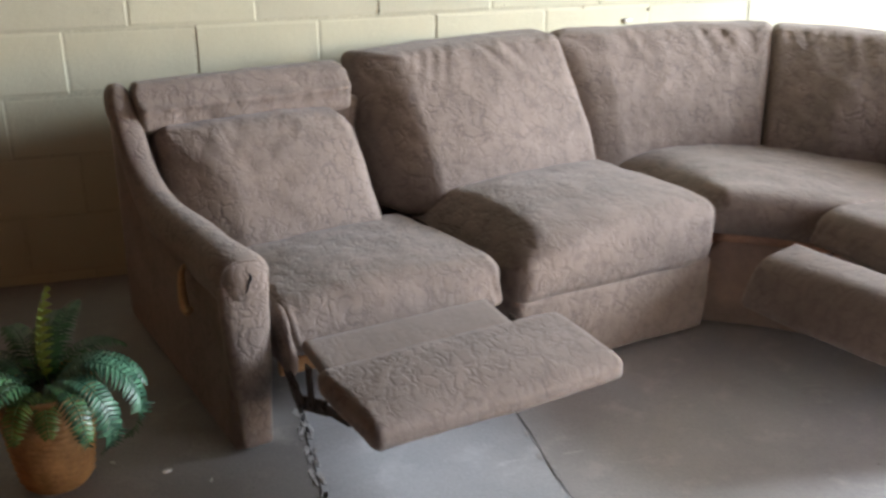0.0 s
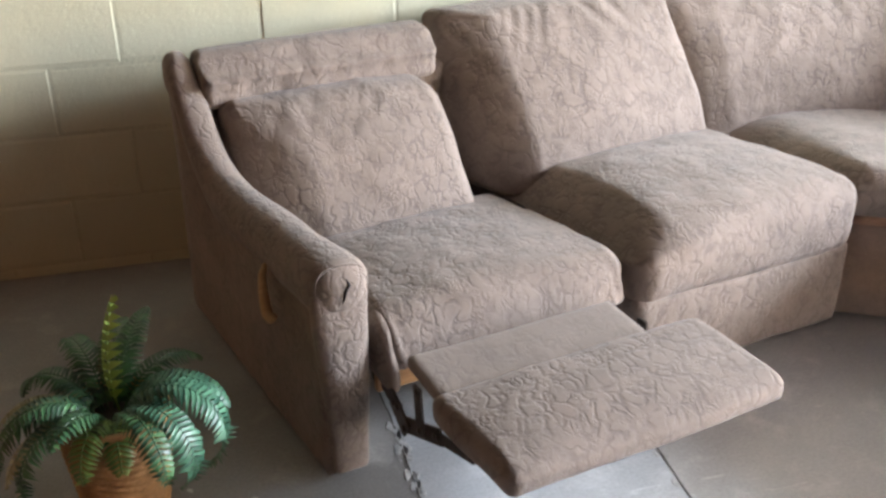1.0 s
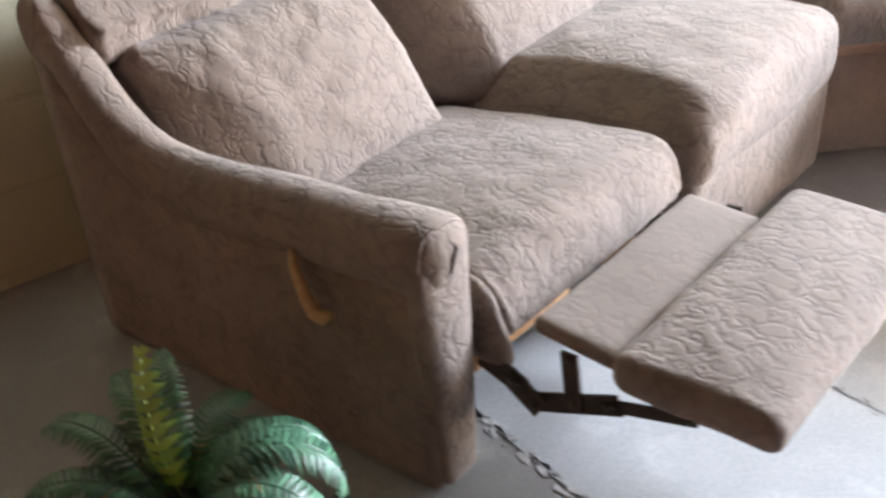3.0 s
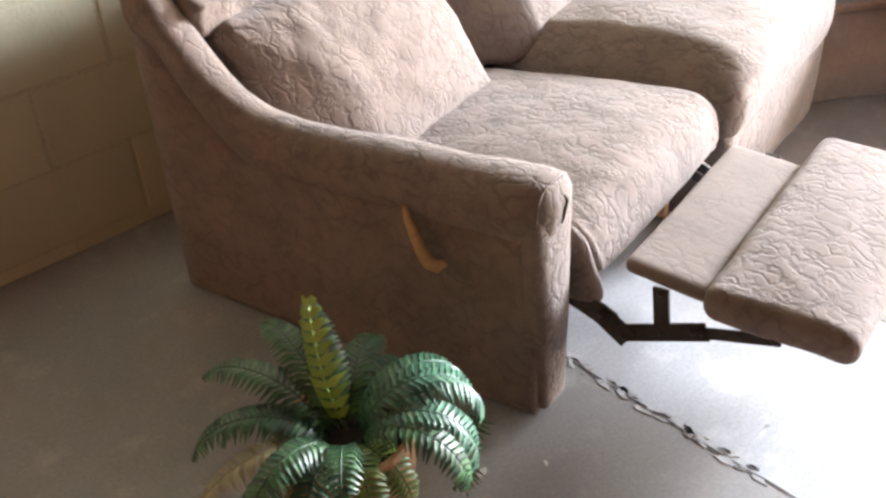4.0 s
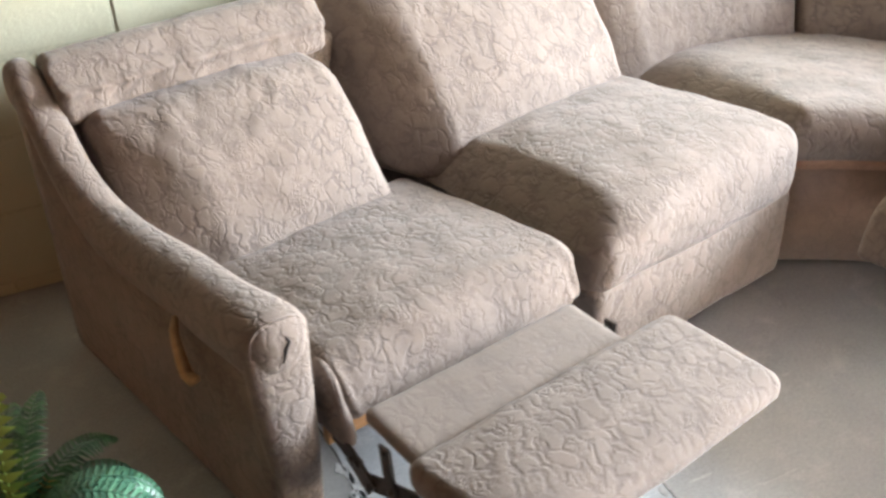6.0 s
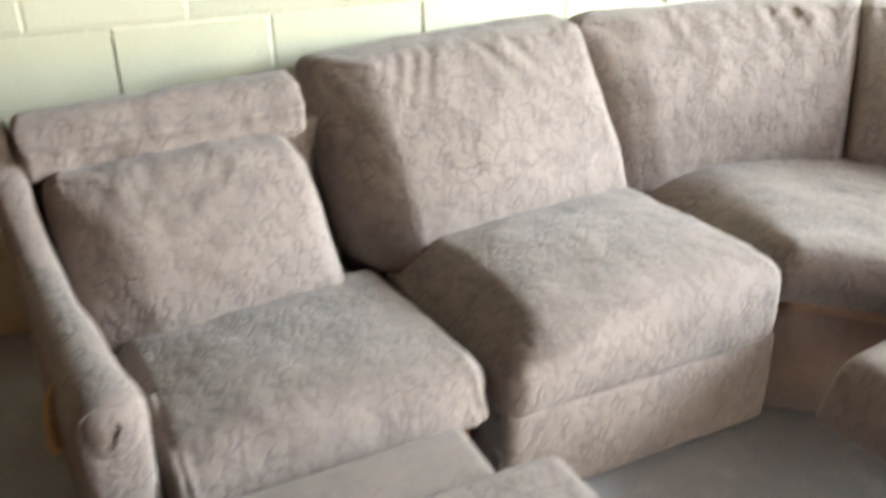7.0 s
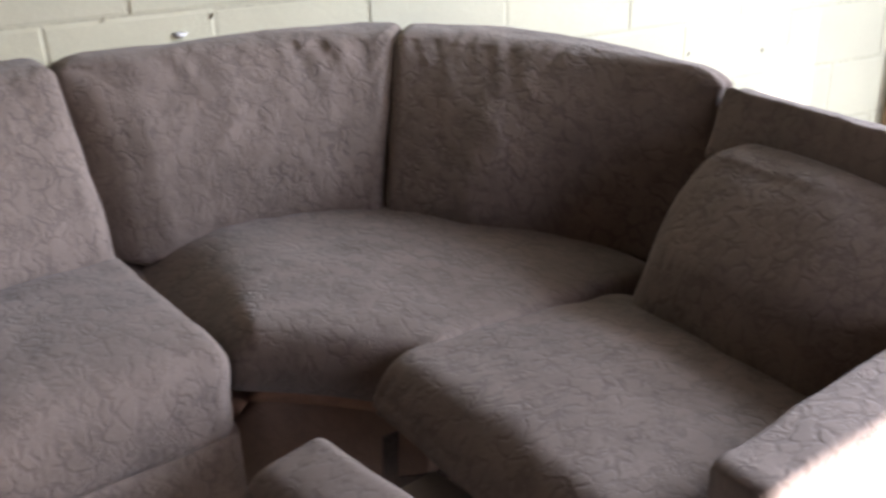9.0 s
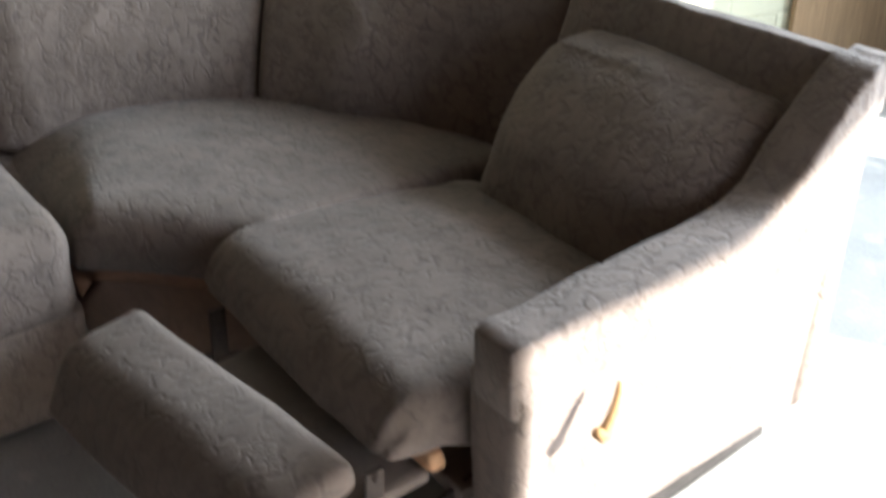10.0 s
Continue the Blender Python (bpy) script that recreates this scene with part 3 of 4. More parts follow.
                vs = [[bm.verts.new(M(x + off + o, c.x, c.y)) for c in quad] for o in (-0.003, 0.003)]
                bm.faces.new(vs[0])
                bm.faces.new(vs[1][::-1])
                for i in range(4):
                    bm.faces.new((vs[0][i], vs[0][(i + 1) % 4], vs[1][(i + 1) % 4], vs[1][i]))
                link = flat(part("footrest_link", bm, STEEL, name_parent, "dark steel scissor link"))
                for c in (v0, v1):
                    bm = bmesh.new()
                    tube(bm, [M(x + off - 0.007, c.x, c.y), M(x + off + 0.007, c.x, c.y)], 0.0065, 10)
                    part("rivet", bm, STEEL, link)

    if west:
        def foot_z(d):
            return 0.325 - 0.091 * (d - 0.98)

        def pad(u, v, w, x, y, z):
            d = 1.288 - y
            return M(0.457 + x - 0.012 * v, d, foot_z(d) + z - 0.010 * max(0.0, -v) ** 3 * max(0.0, w))

        bm = plush((0.319, 0.130, 0.034), (0.020, 0.028, 0.026), (0.003, 0.004, 0.014), pad, (44, 24, 10), 0.004, 30)
        foot = part("footrest", bm, FABRIC, par, "raised padded footrest board")

        def flap(u, v, w, x, y, z):
            d = 1.082 - y
            return M(0.405 + x, d, foot_z(d) - 0.010 + z)

        bm = plush((0.252, 0.082, 0.015), (0.014, 0.014, 0.012), (0, 0, 0.004), flap, (24, 10, 6), 0.002, 32)
        part("flap", bm, FABRIC_PLAIN, foot, "thin plain inner flap of the footrest")
        links(par, (((0.84, 0.262), (0.985, 0.200), 0.026), ((0.84, 0.222), (0.985, 0.172), 0.024), ((0.965, 0.198), (1.015, 0.165), 0.046),
                    ((1.005, 0.165), (1.160, 0.232), 0.036), ((1.088, 0.205), (1.080, 0.292), 0.030), ((1.145, 0.226), (1.285, 0.268), 0.022)), (0.140, 0.690))
    else:
        # board folded half down: a short upper face, then a steep drop
        def course(s):
            d, z, n = 0.0, 0.0, 24
            for i in range(n):
                f = max(0.0, min(1.0, ((i + 0.5) / n * s - 0.085) / 0.07))
                a = radians(10 + 56 * f * f * (3 - 2 * f))
                d += math.cos(a) * s / n
                z -= math.sin(a) * s / n
            return d, z, a

        def pad(u, v, w, x, y, z):
            d, dz, a = course(0.120 - y)
            at = 0.392 + x
            return M(at, 1.040 + 0.16 * (at - 0.392) + d + math.sin(a) * z, 0.366 + dz + math.cos(a) * z)

        bm = plush((0.277, 0.120, 0.030), (0.020, 0.024, 0.022), (0.003, 0.004, 0.008), pad, (40, 30, 9), 0.004, 28)
        foot = part("footrest", bm, FABRIC, par, "padded footrest board folded half down")

        def flap(u, v, w, x, y, z):
            d = 0.965 - y
            return M(0.36 + x, d + 0.12 * x, 0.272 + z - 0.05 * (d - 0.965))

        bm = plush((0.225, 0.075, 0.013), (0.012, 0.012, 0.011), (0, 0, 0.003), flap, (24, 10, 6), 0.002, 30)
        part("flap", bm, FABRIC_PLAIN, foot, "thin plain inner flap of the footrest")
        links(par, (((0.72, 0.235), (0.88, 0.190), 0.026), ((0.88, 0.190), (1.02, 0.240), 0.034), ((0.965, 0.220), (0.960, 0.325), 0.030), ((1.01, 0.235), (1.12, 0.295), 0.022)), (0.140, 0.655))


# ---- long section: reclining end seat and armless middle seat ----
left = thing("sofa_section", SOFA, "taupe jacquard two-seat sofa section with its footrest raised", "sofa", "sectional sofa")
recliner_side(left, 1, 0.0, 0.06, 0.685, 0.90)


def P(x, d, z):
    return Vector((x, -d, z))


def back_b(u, v, w, x, y, z):
    front = (1 - v) / 2
    d = 0.185 - y - 0.125 * w - 0.10 * ((w + 1) / 2) ** 2 * front
    flare = (1 - u) / 2 * (0.015 + 0.045 * (v + 1) / 2)
    # the side by the lower seat is slack and falls away
    d -= 0.085 * (max(0.0, -u - 0.68) / 0.32) ** 1.4 * front
    return P(1.124 + x + 0.004 * w - flare - 0.012 * (1 - w) / 2 * max(0.0, u), d, 0.548 + z + 0.008 * u)


bm = plush((0.360, 0.130, 0.226), (0.045, 0.055, 0.034), (0.004, 0.045, 0.0), back_b, (96, 18, 64), 0.006, 47, 0.026)
part("back_cushion", bm, FABRIC, left)


def seat_b(u, v, w, x, y, z):
    front = max(0.0, -v)
    return P(1.132 + x + 0.010 * max(0.0, w) * max(0.0, u) * front, 0.625 - y + 0.012 * front * (1 - w * w), 0.322 + z - (0.085 * (max(0.0, -u - 0.66) / 0.34) ** 1.4 * (1 - 0.35 * front ** 2) + 0.012 * max(0.0, -u)) * max(0.0, w) - 0.022 * v * (w + 1) / 2 - 0.022 * front ** 4 * max(0.0, w))


bm = plush((0.352, 0.325, 0.098), (0.045, 0.065, 0.045), (0.004, 0.010, 0.024), seat_b, (52, 40, 20), 0.006, 43)
part("seat_cushion", bm, FABRIC, left)
bm = plush((0.352, 0.316, 0.12), (0.030, 0.030, 0.012), (0.0, 0.008, 0.0), lambda u, v, w, x, y, z: P(1.134 + x, 0.628 - y + 0.004 * w, 0.135 + z), (30, 18, 14), 0.004, 47)
part("front_panel", bm, FABRIC, left)
bm = bmesh.new()
box(bm, 0.775, 1.465, -0.30, 0.02, 0.012, 0.36, 0.03)
box(bm, 0.775, 1.465, -0.07, 0.025, 0.3, 0.72, 0.03)
part("back_panel", bm, FABRIC, left)

# ---- corner section ----
CX, CD = 2.58, 0.02
SPAN = 1.095
corner = thing("corner_section", SOFA, "taupe jacquard curved corner sofa section with two back cushions", "sofa", "sectional sofa")


def arc(f, inset, n=2.5):
    """A point on the rounded corner, f from 0 (long side) to 1 (short side), drawn in by inset."""
    a = f * math.pi / 2
    r = SPAN - inset
    s, c = math.sin(a) ** (2 / n), math.cos(a) ** (2 / n)
    return CX - SPAN + r * s, CD + SPAN - r * c


for name, f0, f1, seed in (("back_cushion", 0.004, 0.502, 53), ("back_cushion", 0.498, 1.0, 59)):
    def wrap(u, v, w, x, y, z, f0=f0, f1=f1):
        f = f0 + (f1 - f0) * (x / 0.393 + 1) / 2
        f = max(0.0, min(1.0, f))
        k = 1 - 0.65 * max(0.0, (f - 0.7) / 0.3) ** 1.5
        inset = 0.13 - y - 0.08 * w - 0.085 * ((w + 1) / 2) ** 2 * (1 - v) / 2
        inset = -0.045 + (inset + 0.045) * k
        if f0 < 0.1:
            inset -= 0.045 * (max(0.0, -u - 0.72) / 0.28) ** 1.5 * (1 - v) / 2
        ax, ad = arc(f, inset)
        return P(ax, ad, 0.545 + z)

    bm = plush((0.393, 0.110, 0.228), (0.045, 0.055, 0.032), (0.0, 0.060, 0.0), wrap, (100, 14, 60), 0.006, seed, 0.030)
    part(name, bm, FABRIC, corner)

# curved outer shell and the seat below it
bm = bmesh.new()
cols = []
for i in range(25):
    f = i / 24
    col = []
    slim = 1 - 0.7 * max(0.0, (f - 0.65) / 0.35)
    for inset, z in ((-0.03, 0.012), (-0.03, 0.70), (0.0, 0.70), (0.14 * slim, 0.35), (0.14 * slim, 0.012)):
        ax, ad = arc(f, inset)
        col.append(bm.verts.new(P(ax, ad, z)))
    cols.append(col)
for a, b in zip(cols, cols[1:]):
    for i in range(5):
        bm.faces.new((a[i], a[(i + 1) % 5], b[(i + 1) % 5], b[i]))
bm.faces.new(cols[0][::-1])
bm.faces.new(cols[-1])
part("back_panel", bm, FABRIC, corner)


def wedge_solid(name, z0, z1, grow, crown, mat, label="", tilt=0.0):
    """The pie-shaped seat: back edge on the arc, front edge short and bowed."""
    bm = bmesh.new()
    nu, nv = 40, 36
    layers = {}

    def place(i, j):
        f, g = i / nu, j / nv
        bx, bd = arc(f, 0.11)
        x0, d0 = 1.50 - 0.004, 0.865 + grow
        x1, d1 = CX - 0.80 - grow, CD + SPAN + 0.06
        fx, fd = x0 + (x1 - x0) * f, d0 + (d1 - d0) * f
        bow = -0.015 * math.sin(f * math.pi)
        fx, fd = fx - bow * 0.7, fd + bow * 0.7
        return bx + (fx - bx) * g, bd + (fd - bd) * g

    for side in (0, 1):
        for i in range(nu + 1):
            for j in range(nv + 1):
                x, d = place(i, j)
                edge = min(1.0, i / nu * 9, 0.5 + (nu - i) / nu * 30, j / nv * 4.4, (nv - j) / nv * 9)
                soft = math.sqrt(max(0.0, 1 - (1 - edge) ** 2))
                z = z0 if side == 0 else z1 - crown + crown * (0.25 + 0.75 * soft) + 0.012 * math.sin(i / nu * math.pi) * math.sin(j / nv * math.pi)
                shoulder = 0.070 * max(0.0, 1 - i / nu * 6.0) ** 1.5
                z += (noise.noise(Vector((x * 6, d * 6, side))) * 0.008 + noise.noise(Vector((x * 17, d * 17, 5))) * 0.003 - shoulder - tilt * (1 - j / nv)) * side
                layers[side, i, j] = bm.verts.new(P(x, d, z))
    for i in range(nu):
        for j in range(nv):
            bm.faces.new([layers[1, i, j], layers[1, i + 1, j], layers[1, i + 1, j + 1], layers[1, i, j + 1]])
            bm.faces.new([layers[0, i, j], layers[0, i, j + 1], layers[0, i + 1, j + 1], layers[0, i + 1, j]])
    rim = [(i, 0) for i in range(nu)] + [(nu, j) for j in range(nv)] + [(i, nv) for i in range(nu, 0, -1)] + [(0, j) for j in range(nv, 0, -1)]
    for a, b in zip(rim, rim[1:] + rim[:1]):
        bm.faces.new([layers[0, *a], layers[0, *b], layers[1, *b], layers[1, *a]])
    return part(name, bm, mat, corner, label)


wedge_solid("seat_cushion", 0.312, 0.445, 0.04, 0.07, FABRIC, "", 0.075)
wedge_solid("front_panel", 0.012, 0.278, 0.022, 0.0, FABRIC_BROWN, "plain brown cloth, lightened against the overhang's shade")
wedge_solid("front_rail", 0.282, 0.308, 0.026, 0.0, STRIP, "dull brown timber strip under the seat")

# ---- short section: reclining end seat turned to face the long one ----
right = thing("sofa_section", SOFA @ pose(2.60, -1.886, 0, 0, 0, -90), "taupe jacquard reclining sofa end seat with footrest raised", "sofa", "sectional sofa")
recliner_side(right, -1, 0.040, 0.115, 0.752, 0.74)


# ---- fern in a woven pot beside the arm ----
POT = (-0.05, -1.20)
plant = thing("potted_fern", pose(POT[0], POT[1], 0), "green artificial fern in a woven orange pot on the floor", "plant")
bm = bmesh.new()
profile = [(0.0, 0.0), (0.07, 0.0), (0.078, 0.01), (0.09, 0.08), (0.10, 0.15), (0.106, 0.21), (0.112, 0.245), (0.112, 0.26), (0.10, 0.262), (0.094, 0.235), (0.0, 0.23)]
# woven wall: bands of strands that pass before and behind the uprights
rings = []
SIDES, WALL_BANDS = 64, 26
for r, z in profile[:3]:
    rings.append([bm.verts.new((r * math.cos(2 * math.pi * k / SIDES), r * math.sin(2 * math.pi * k / SIDES), z)) for k in range(SIDES)])
for b in range(WALL_BANDS * 2):
    f = b / (WALL_BANDS * 2)
    r0, z = 0.080 + 0.032 * f ** 0.8, 0.012 + 0.233 * f
    ring = []
    for k in range(SIDES):
        weave = 0.0028 * math.cos(math.pi * (k / 4 + b // 2)) * (1 if b % 2 else 0.1) + (0.0015 if b % 2 else -0.002)
        ring.append(bm.verts.new(((r0 + weave) * math.cos(2 * math.pi * k / SIDES), (r0 + weave) * math.sin(2 * math.pi * k / SIDES), z)))
    rings.append(ring)
for r, z in profile[6:]:
    rings.append([bm.verts.new((r * math.cos(2 * math.pi * k / SIDES), r * math.sin(2 * math.pi * k / SIDES), z)) for k in range(SIDES)])
for a, b in zip(rings, rings[1:]):
    for k in range(SIDES):
        bm.faces.new((a[k], a[(k + 1) % SIDES], b[(k + 1) % SIDES], b[k]))
bmesh.ops.remove_doubles(bm, verts=bm.verts, dist=1e-5)
part("pot", bm, WICKER, plant, "round woven orange-brown pot")


def frond(length, rise, heading, bend, wide, pairs, seed):
    rng = random.Random(seed)
    bm = bmesh.new()
    pts = []
    x, z, a = 0.0, 0.0, radians(rise)
    steps = pairs
    for i in range(steps + 1):
        pts.append(Vector((x, 0, z)))
        x += math.cos(a) * length / steps
        z += math.sin(a) * length / steps
        a -= radians(bend) / steps
    turn = Matrix.Rotation(heading, 3, "Z")
    tube(bm, [turn @ p for p in pts[::2]], 0.0022, 4)
    for i in range(2, steps):
        f = i / steps
        size = wide * min(1.0, 0.35 + f * 2.2) * (1 - f ** 3) ** 0.6
        t = (pts[i + 1] - pts[i - 1]).normalized()
        for side in (-1, 1):
            sweep_ = 0.35 + 0.15 * rng.random()
            out = (Vector((0, side, 0)) + t * sweep_).normalized()
            up = t.cross(Vector((0, 1, 0))).normalized()
            if up.z < 0:
                up = -up
            droop = -0.25 - 0.3 * rng.random()
            half = length / steps * 0.56
            base = pts[i]
            mid = base + out * size * 0.55 + up * size * 0.10
            tip = base + out * size + up * size * droop
            vs = [base - t * half * 0.5, mid - t * half * 0.8, tip, mid + t * half * 0.9, base + t * half * 0.5]
            vs = [bm.verts.new(turn @ v) for v in vs]
            m = bm.verts.new(turn @ (mid - up * size * 0.05))
            for k in range(5):
                bm.faces.new((vs[k], vs[(k + 1) % 5], m))
    return bm


FRONDS = [
    # heading, rise, length, bend, half width, pairs, material
    (34, 86, 0.30, 16, 0.038, 10, LEAF_YOUNG), (3, 58, 0.27, 90, 0.056, 17, LEAF), (-20, 76, 0.49, 205, 0.056, 26, LEAF_TEAL),
    (-44, 68, 0.43, 195, 0.054, 25, LEAF_TEAL), (-84, 48, 0.20, 120, 0.044, 13, LEAF_YELLOW), (-112, 58, 0.24, 140, 0.044, 15, LEAF_YELLOW),
    (-148, 52, 0.36, 150, 0.046, 21, LEAF), (-176, 45, 0.34, 115, 0.046, 20, LEAF), (162, 40, 0.30, 75, 0.040, 18, LEAF_DRY),
    (140, 60, 0.34, 110, 0.046, 21, LEAF), (112, 68, 0.36, 95, 0.046, 21, LEAF), (84, 74, 0.34, 85, 0.046, 21, LEAF),
    (38, 64, 0.30, 95, 0.046, 19, LEAF), (20, 56, 0.38, 150, 0.046, 22, LEAF_TEAL), (-62, 66, 0.34, 150, 0.046, 19, LEAF),
    (-6, 74, 0.34, 130, 0.048, 19, LEAF_TEAL), (-128, 70, 0.22, 95, 0.042, 14, LEAF), (190, 66, 0.28, 105, 0.044, 17, LEAF),
    (66, 78, 0.30, 60, 0.042, 18, LEAF), (125, 48, 0.30, 105, 0.044, 18, LEAF), (205, 40, 0.30, 95, 0.034, 17, LEAF_DRY),
]
for k, (heading, rise, length, bend, wide, pairs, mat) in enumerate(FRONDS):
    h = radians(heading)
    ob = part("frond", frond(length * 0.84, rise, h, bend + 25, wide, int(pairs * 1.35), k), mat, plant)
    ob.location = (0.025 * math.cos(h), 0.025 * math.sin(h), 0.235)
    if mat is LEAF_YOUNG:
        # the new leaf leans over sideways
        ob.rotation_euler = Matrix.Rotation(radians(-17), 3, Vector((0.5, 0.85, 0.0))).to_euler()
        ob.location.x -= 0.008
bm = bmesh.new()
bmesh.ops.create_circle(bm, cap_ends=True, segments=20, radius=0.096)
bmesh.ops.translate(bm, verts=bm.verts, vec=(0, 0, 0.24))
part("soil", bm, SOIL, plant)


# ---- floor joints: two open saw cuts with broken edges ----
def crack(x_at, y0, y1, wide, seed, label):
    rng = random.Random(seed)
    bm = bmesh.new()
    n = 90
    lo, hi = [], []
    for i in range(n + 1):
        y = y0 + (y1 - y0) * i / n
        c = x_at + 0.008 * noise.noise(Vector((y * 5, seed, 0))) + 0.003 * noise.noise(Vector((y * 23, seed, 1)))
        w = wide * (0.45 + 0.9 * abs(noise.noise(Vector((y * 9, seed, 2)))) + 0.5 * rng.random())
        lo.append(bm.verts.new((c - w / 2, y, 0.0012)))
        hi.append(bm.verts.new((c + w / 2, y, 0.0012)))
    for i in range(n):
        bm.faces.new((lo[i], hi[i], hi[i + 1], lo[i + 1]))
    return tagged(flat(part("floor_joint", bm, CRACK, None)), label, "floor joint", kind="structure")


crack(JOINT_WEST, -3.2, -0.02, 0.005, 3, "dark open joint in the concrete floor")
crack(JOINT_EAST, -3.4, -0.9, 0.004, 8, "dark open joint in the concrete floor")


def flakes(x_at, y0, y1, count, seed):
    """Pale broken lips of concrete along the joint."""
    rng = random.Random(seed)
    bm = bmesh.new()
    for _ in range(count):
        y = rng.uniform(y0, y1)
        side = rng.choice((-1, 1))
        cx = x_at + side * rng.uniform(0.004, 0.014)
        r = rng.uniform(0.004, 0.014)
        k = rng.randint(6, 9)
        ring = []
        for i in range(k):
            a = 2 * math.pi * i / k
            q = r * rng.uniform(0.45, 1.25)
            ring.append((cx + 0.7 * q * math.cos(a), y + 1.5 * q * math.sin(a)))
        top = [bm.verts.new((px, py, 0.0016)) for px, py in ring]
        low = [bm.verts.new((cx + (px - cx) * 1.15, y + (py - y) * 1.15, 0.0004)) for px, py in ring]
        bm.faces.new(top)
        for i in range(k):
            bm.faces.new((low[i], low[(i + 1) % k], top[(i + 1) % k], top[i]))
    return tagged(flat(part("spalled_concrete", bm, SPALL, None)), "pale broken concrete along a floor joint", "rubble", kind="stuff")


flakes(JOINT_WEST, -1.62, -1.05, 46, 21)
flakes(JOINT_EAST, -1.9, -1.3, 10, 22)

# ---- wooden board leaning flat on the block wall ----
board = thing("wooden_board", pose(4.55, -0.03, 0), "upright brown plywood board against the block wall", "board")
bm = bmesh.new()
box(bm, -0.24, 0.24, -0.012, 0.012, 0.0, 2.0, 0.003)
flat(part("panel", bm, PLYWOOD, board))
bm = bmesh.new()
box(bm, 0.24, 0.29, -0.02, 0.014, 0.0, 2.0, 0.004)
flat(part("edge_strip", bm, WALL_TRIM, board, "pale painted edge strip"))

# dark knot on the board's face
bm = bmesh.new()
outline = [(0.075 * math.cos(a) * (1 + 0.18 * math.sin(2 * a + 0.6)), 0.062 * math.sin(a) * (1 + 0.2 * math.cos(3 * a))) for a in (2 * math.pi * k / 18 for k in range(18))]
front = [bm.verts.new((x - 0.14, -0.0145, z + 0.465)) for x, z in outline]
back = [bm.verts.new((x - 0.14, -0.011, z + 0.465)) for x, z in outline]
bm.faces.new(front)
for k in range(18):
    bm.faces.new((front[k], front[(k + 1) % 18], back[(k + 1) % 18], back[k]))
part("knot", bm, KNOT, board, "dark brown knot in the board")

# small dark pits in the wall's paint
for x, z, r in ((3.474, 0.549, 0.006), (3.758, 0.524, 0.007), (3.52, 0.476, 0.005), (1.02, 0.866, 0.0045), (1.468, 0.866, 0.003), (2.025, 0.828, 0.007), (1.789, 0.913, 0.003), (1.768, 0.846, 0.0035)):
    bm = bmesh.new()
    ring = [bm.verts.new((r * (math.cos(a) * 0.45 + math.sin(a) * 0.5), -0.0025, r * math.sin(a))) for a in (2 * math.pi * k / 9 for k in range(9))]
    base = [bm.verts.new((v.co.x * 1.2, 0.001, v.co.z * 1.2)) for v in ring]
    bm.faces.new(ring)
    for k in range(9):
        bm.faces.new((ring[k], ring[(k + 1) % 9], base[(k + 1) % 9], base[k]))
    pit = part("paint_pit", bm, PIT, wall)
    pit.location = (x, -0.002, z)

# ---- loose white flake of paint on the wall over the corner ----
bm = bmesh.new()
edge = [bm.verts.new((0.018 * math.cos(a) * (1 + 0.3 * math.sin(3 * a)), -0.004 - 0.004 * math.sin(2 * a), 0.009 * math.sin(a))) for a in (2 * math.pi * k / 10 for k in range(10))]
rear = [bm.verts.new((v.co.x * 0.7, 0.003, v.co.z * 0.7)) for v in edge]
bm.faces.new(edge)
bm.faces.new(rear[::-1])
for k in range(10):
    bm.faces.new((edge[k], edge[(k + 1) % 10], rear[(k + 1) % 10], rear[k]))
chip = tagged(part("paint_chip", bm, CHIP, None), "small curled white paint chip on the block wall", "paint chip")
chip.location = (1.94, 0.0, 0.79)

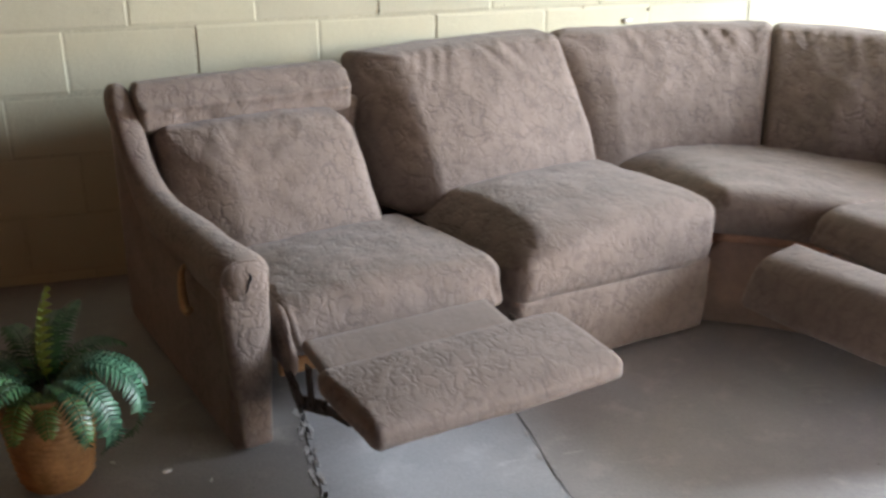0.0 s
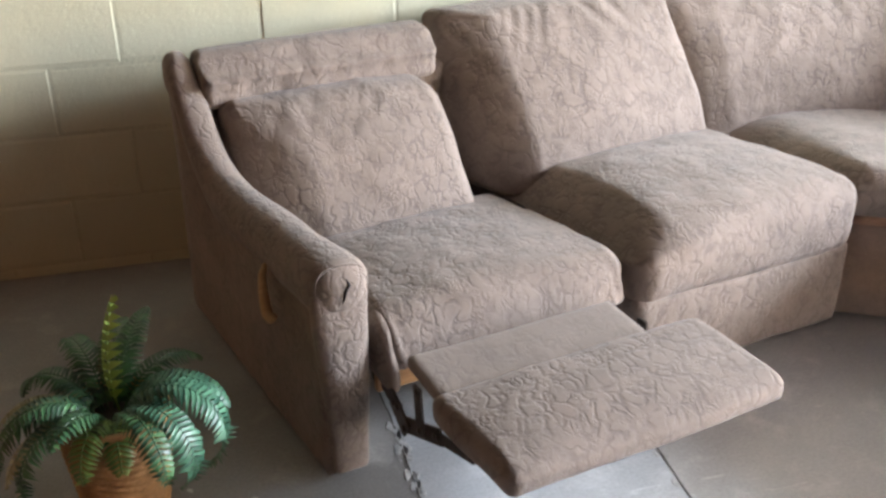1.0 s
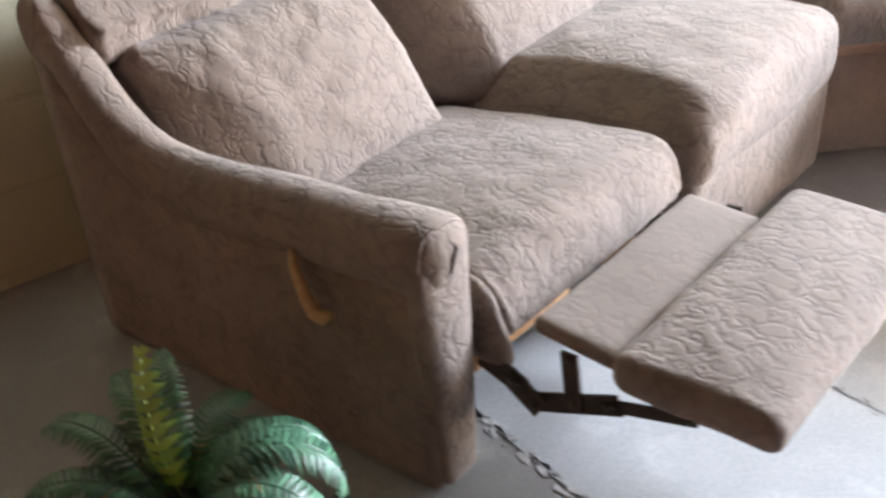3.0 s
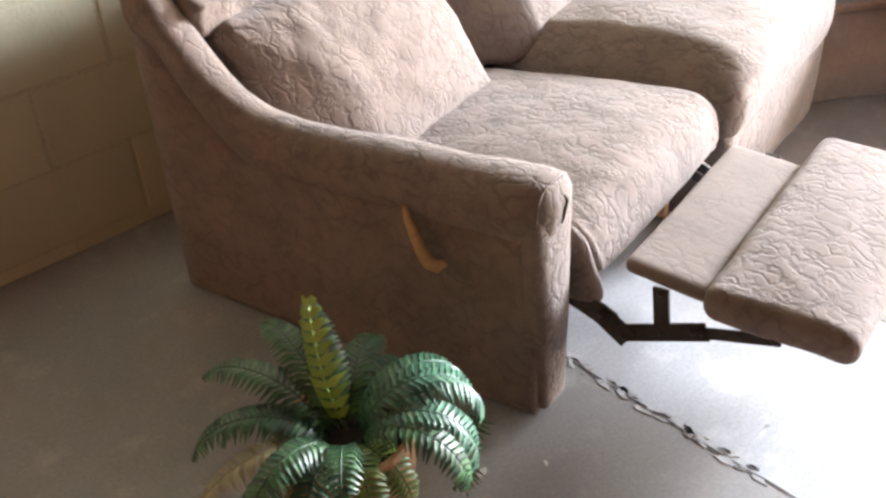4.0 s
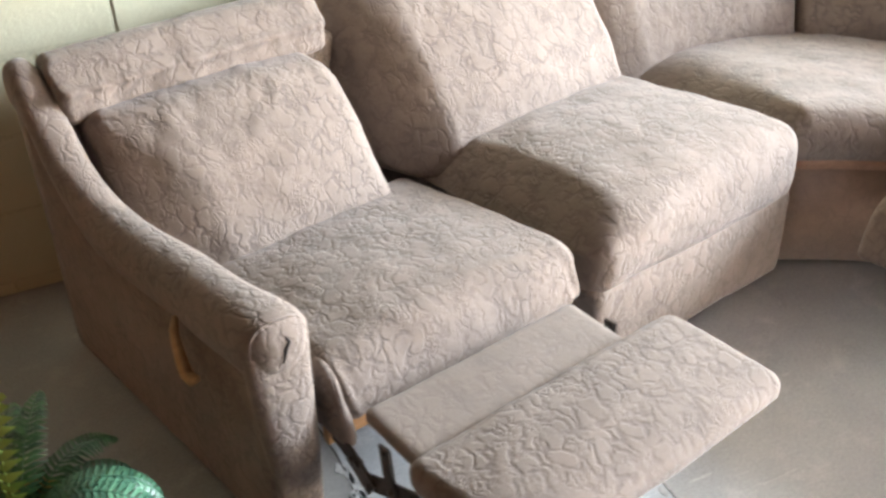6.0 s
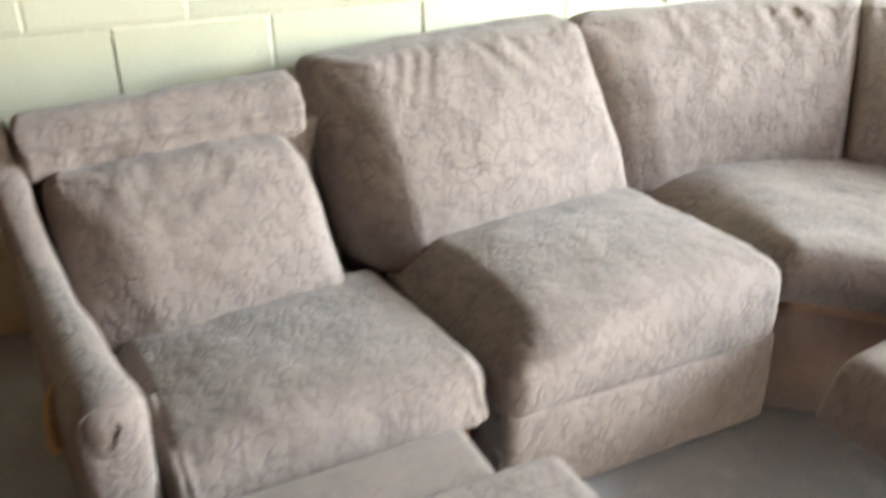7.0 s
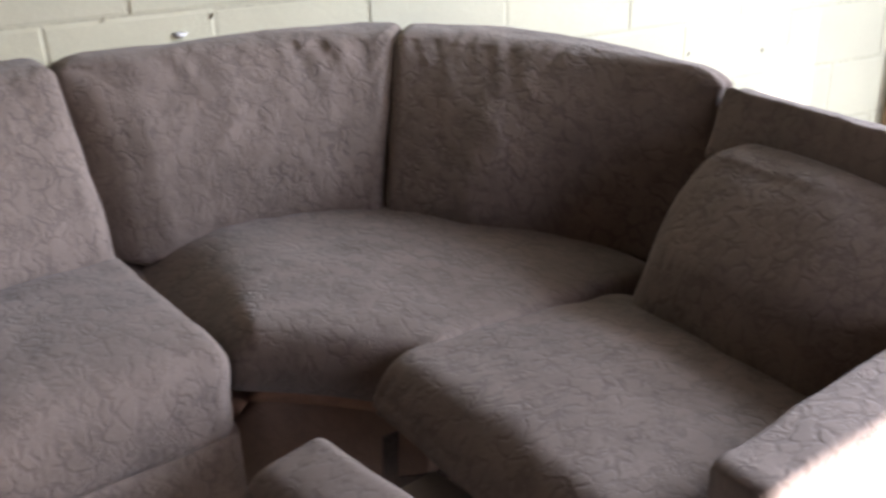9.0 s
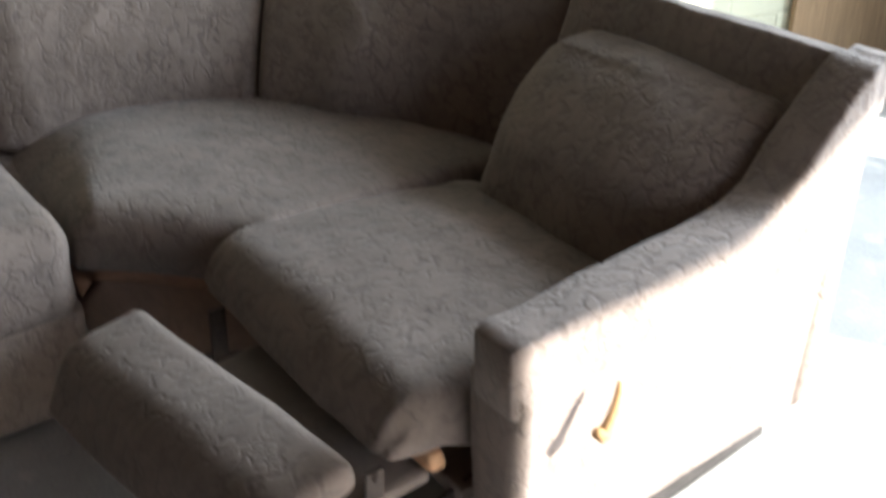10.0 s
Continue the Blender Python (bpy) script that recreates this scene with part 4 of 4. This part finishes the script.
# crumbs of white paint on the floor beside the arm
for x, y, size, turn in ((0.20, -1.245, 1.0, 20), (0.073, -1.174, 0.7, 130), (0.30, -1.31, 0.6, 70)):
    rng = random.Random(turn)
    bm = bmesh.new()
    edge = [bm.verts.new((0.012 * size * math.cos(a) * rng.uniform(0.7, 1.2), 0.007 * size * math.sin(a) * rng.uniform(0.7, 1.2), 0.0045 * size)) for a in (2 * math.pi * k / 8 for k in range(8))]
    rear = [bm.verts.new((v.co.x * 0.9, v.co.y * 0.9, 0.0)) for v in edge]
    bm.faces.new(edge)
    bm.faces.new(rear[::-1])
    for k in range(8):
        bm.faces.new((edge[k], edge[(k + 1) % 8], rear[(k + 1) % 8], rear[k]))
    crumb = tagged(flat(part("paint_crumb", bm, CHIP, None)), "small white paint crumb on the concrete floor", "paint chip", "paint crumbs")
    crumb.matrix_world = pose(x, y, 0, 0, 0, turn)

# ---- concrete blocks of the north wall, each proud of its mortar ----
block_mesh = {}


def block(length, height):
    key = (round(length, 3), round(height, 3))
    if key not in block_mesh:
        bm = bmesh.new()
        w, h, e = length - 0.005, height - 0.003, 0.005
        outer = [bm.verts.new((sx * w / 2, 0.002, sz * h / 2)) for sx, sz in ((-1, -1), (1, -1), (1, 1), (-1, 1))]
        inner = [bm.verts.new((sx * (w / 2 - e), 0.0, sz * (h / 2 - 2 * e))) for sx, sz in ((-1, -1), (1, -1), (1, 1), (-1, 1))]
        bm.faces.new(inner)
        for i in range(4):
            bm.faces.new((outer[i], outer[(i + 1) % 4], inner[(i + 1) % 4], inner[i]))
        bmesh.ops.recalc_face_normals(bm, faces=bm.faces)
        me = bpy.data.meshes.new("block")
        bm.to_mesh(me)
        bm.free()
        if me.polygons[0].normal.y > 0:
            me.flip_normals()
        me.materials.append(WALL_PAINT)
        block_mesh[key] = me
    return block_mesh[key]


for row in range(-1, 13):
    shift = 0.0 if row % 2 else BW / 2
    low, high = max(0.0, row * BH + 0.035), min(ROOM[4], (row + 1) * BH + 0.035)
    i0 = math.floor((ROOM[0] - shift) / BW)
    for i in range(i0, 14):
        a, b = max(ROOM[0], i * BW + shift), min(ROOM[1], (i + 1) * BW + shift)
        if b - a < 0.06:
            continue
        ob = new("block", block(b - a, high - low))
        ob.parent = wall
        ob.location = ((a + b) / 2, 0.0008 * ((i * 7 + row * 3) % 5 - 2), (low + high) / 2)
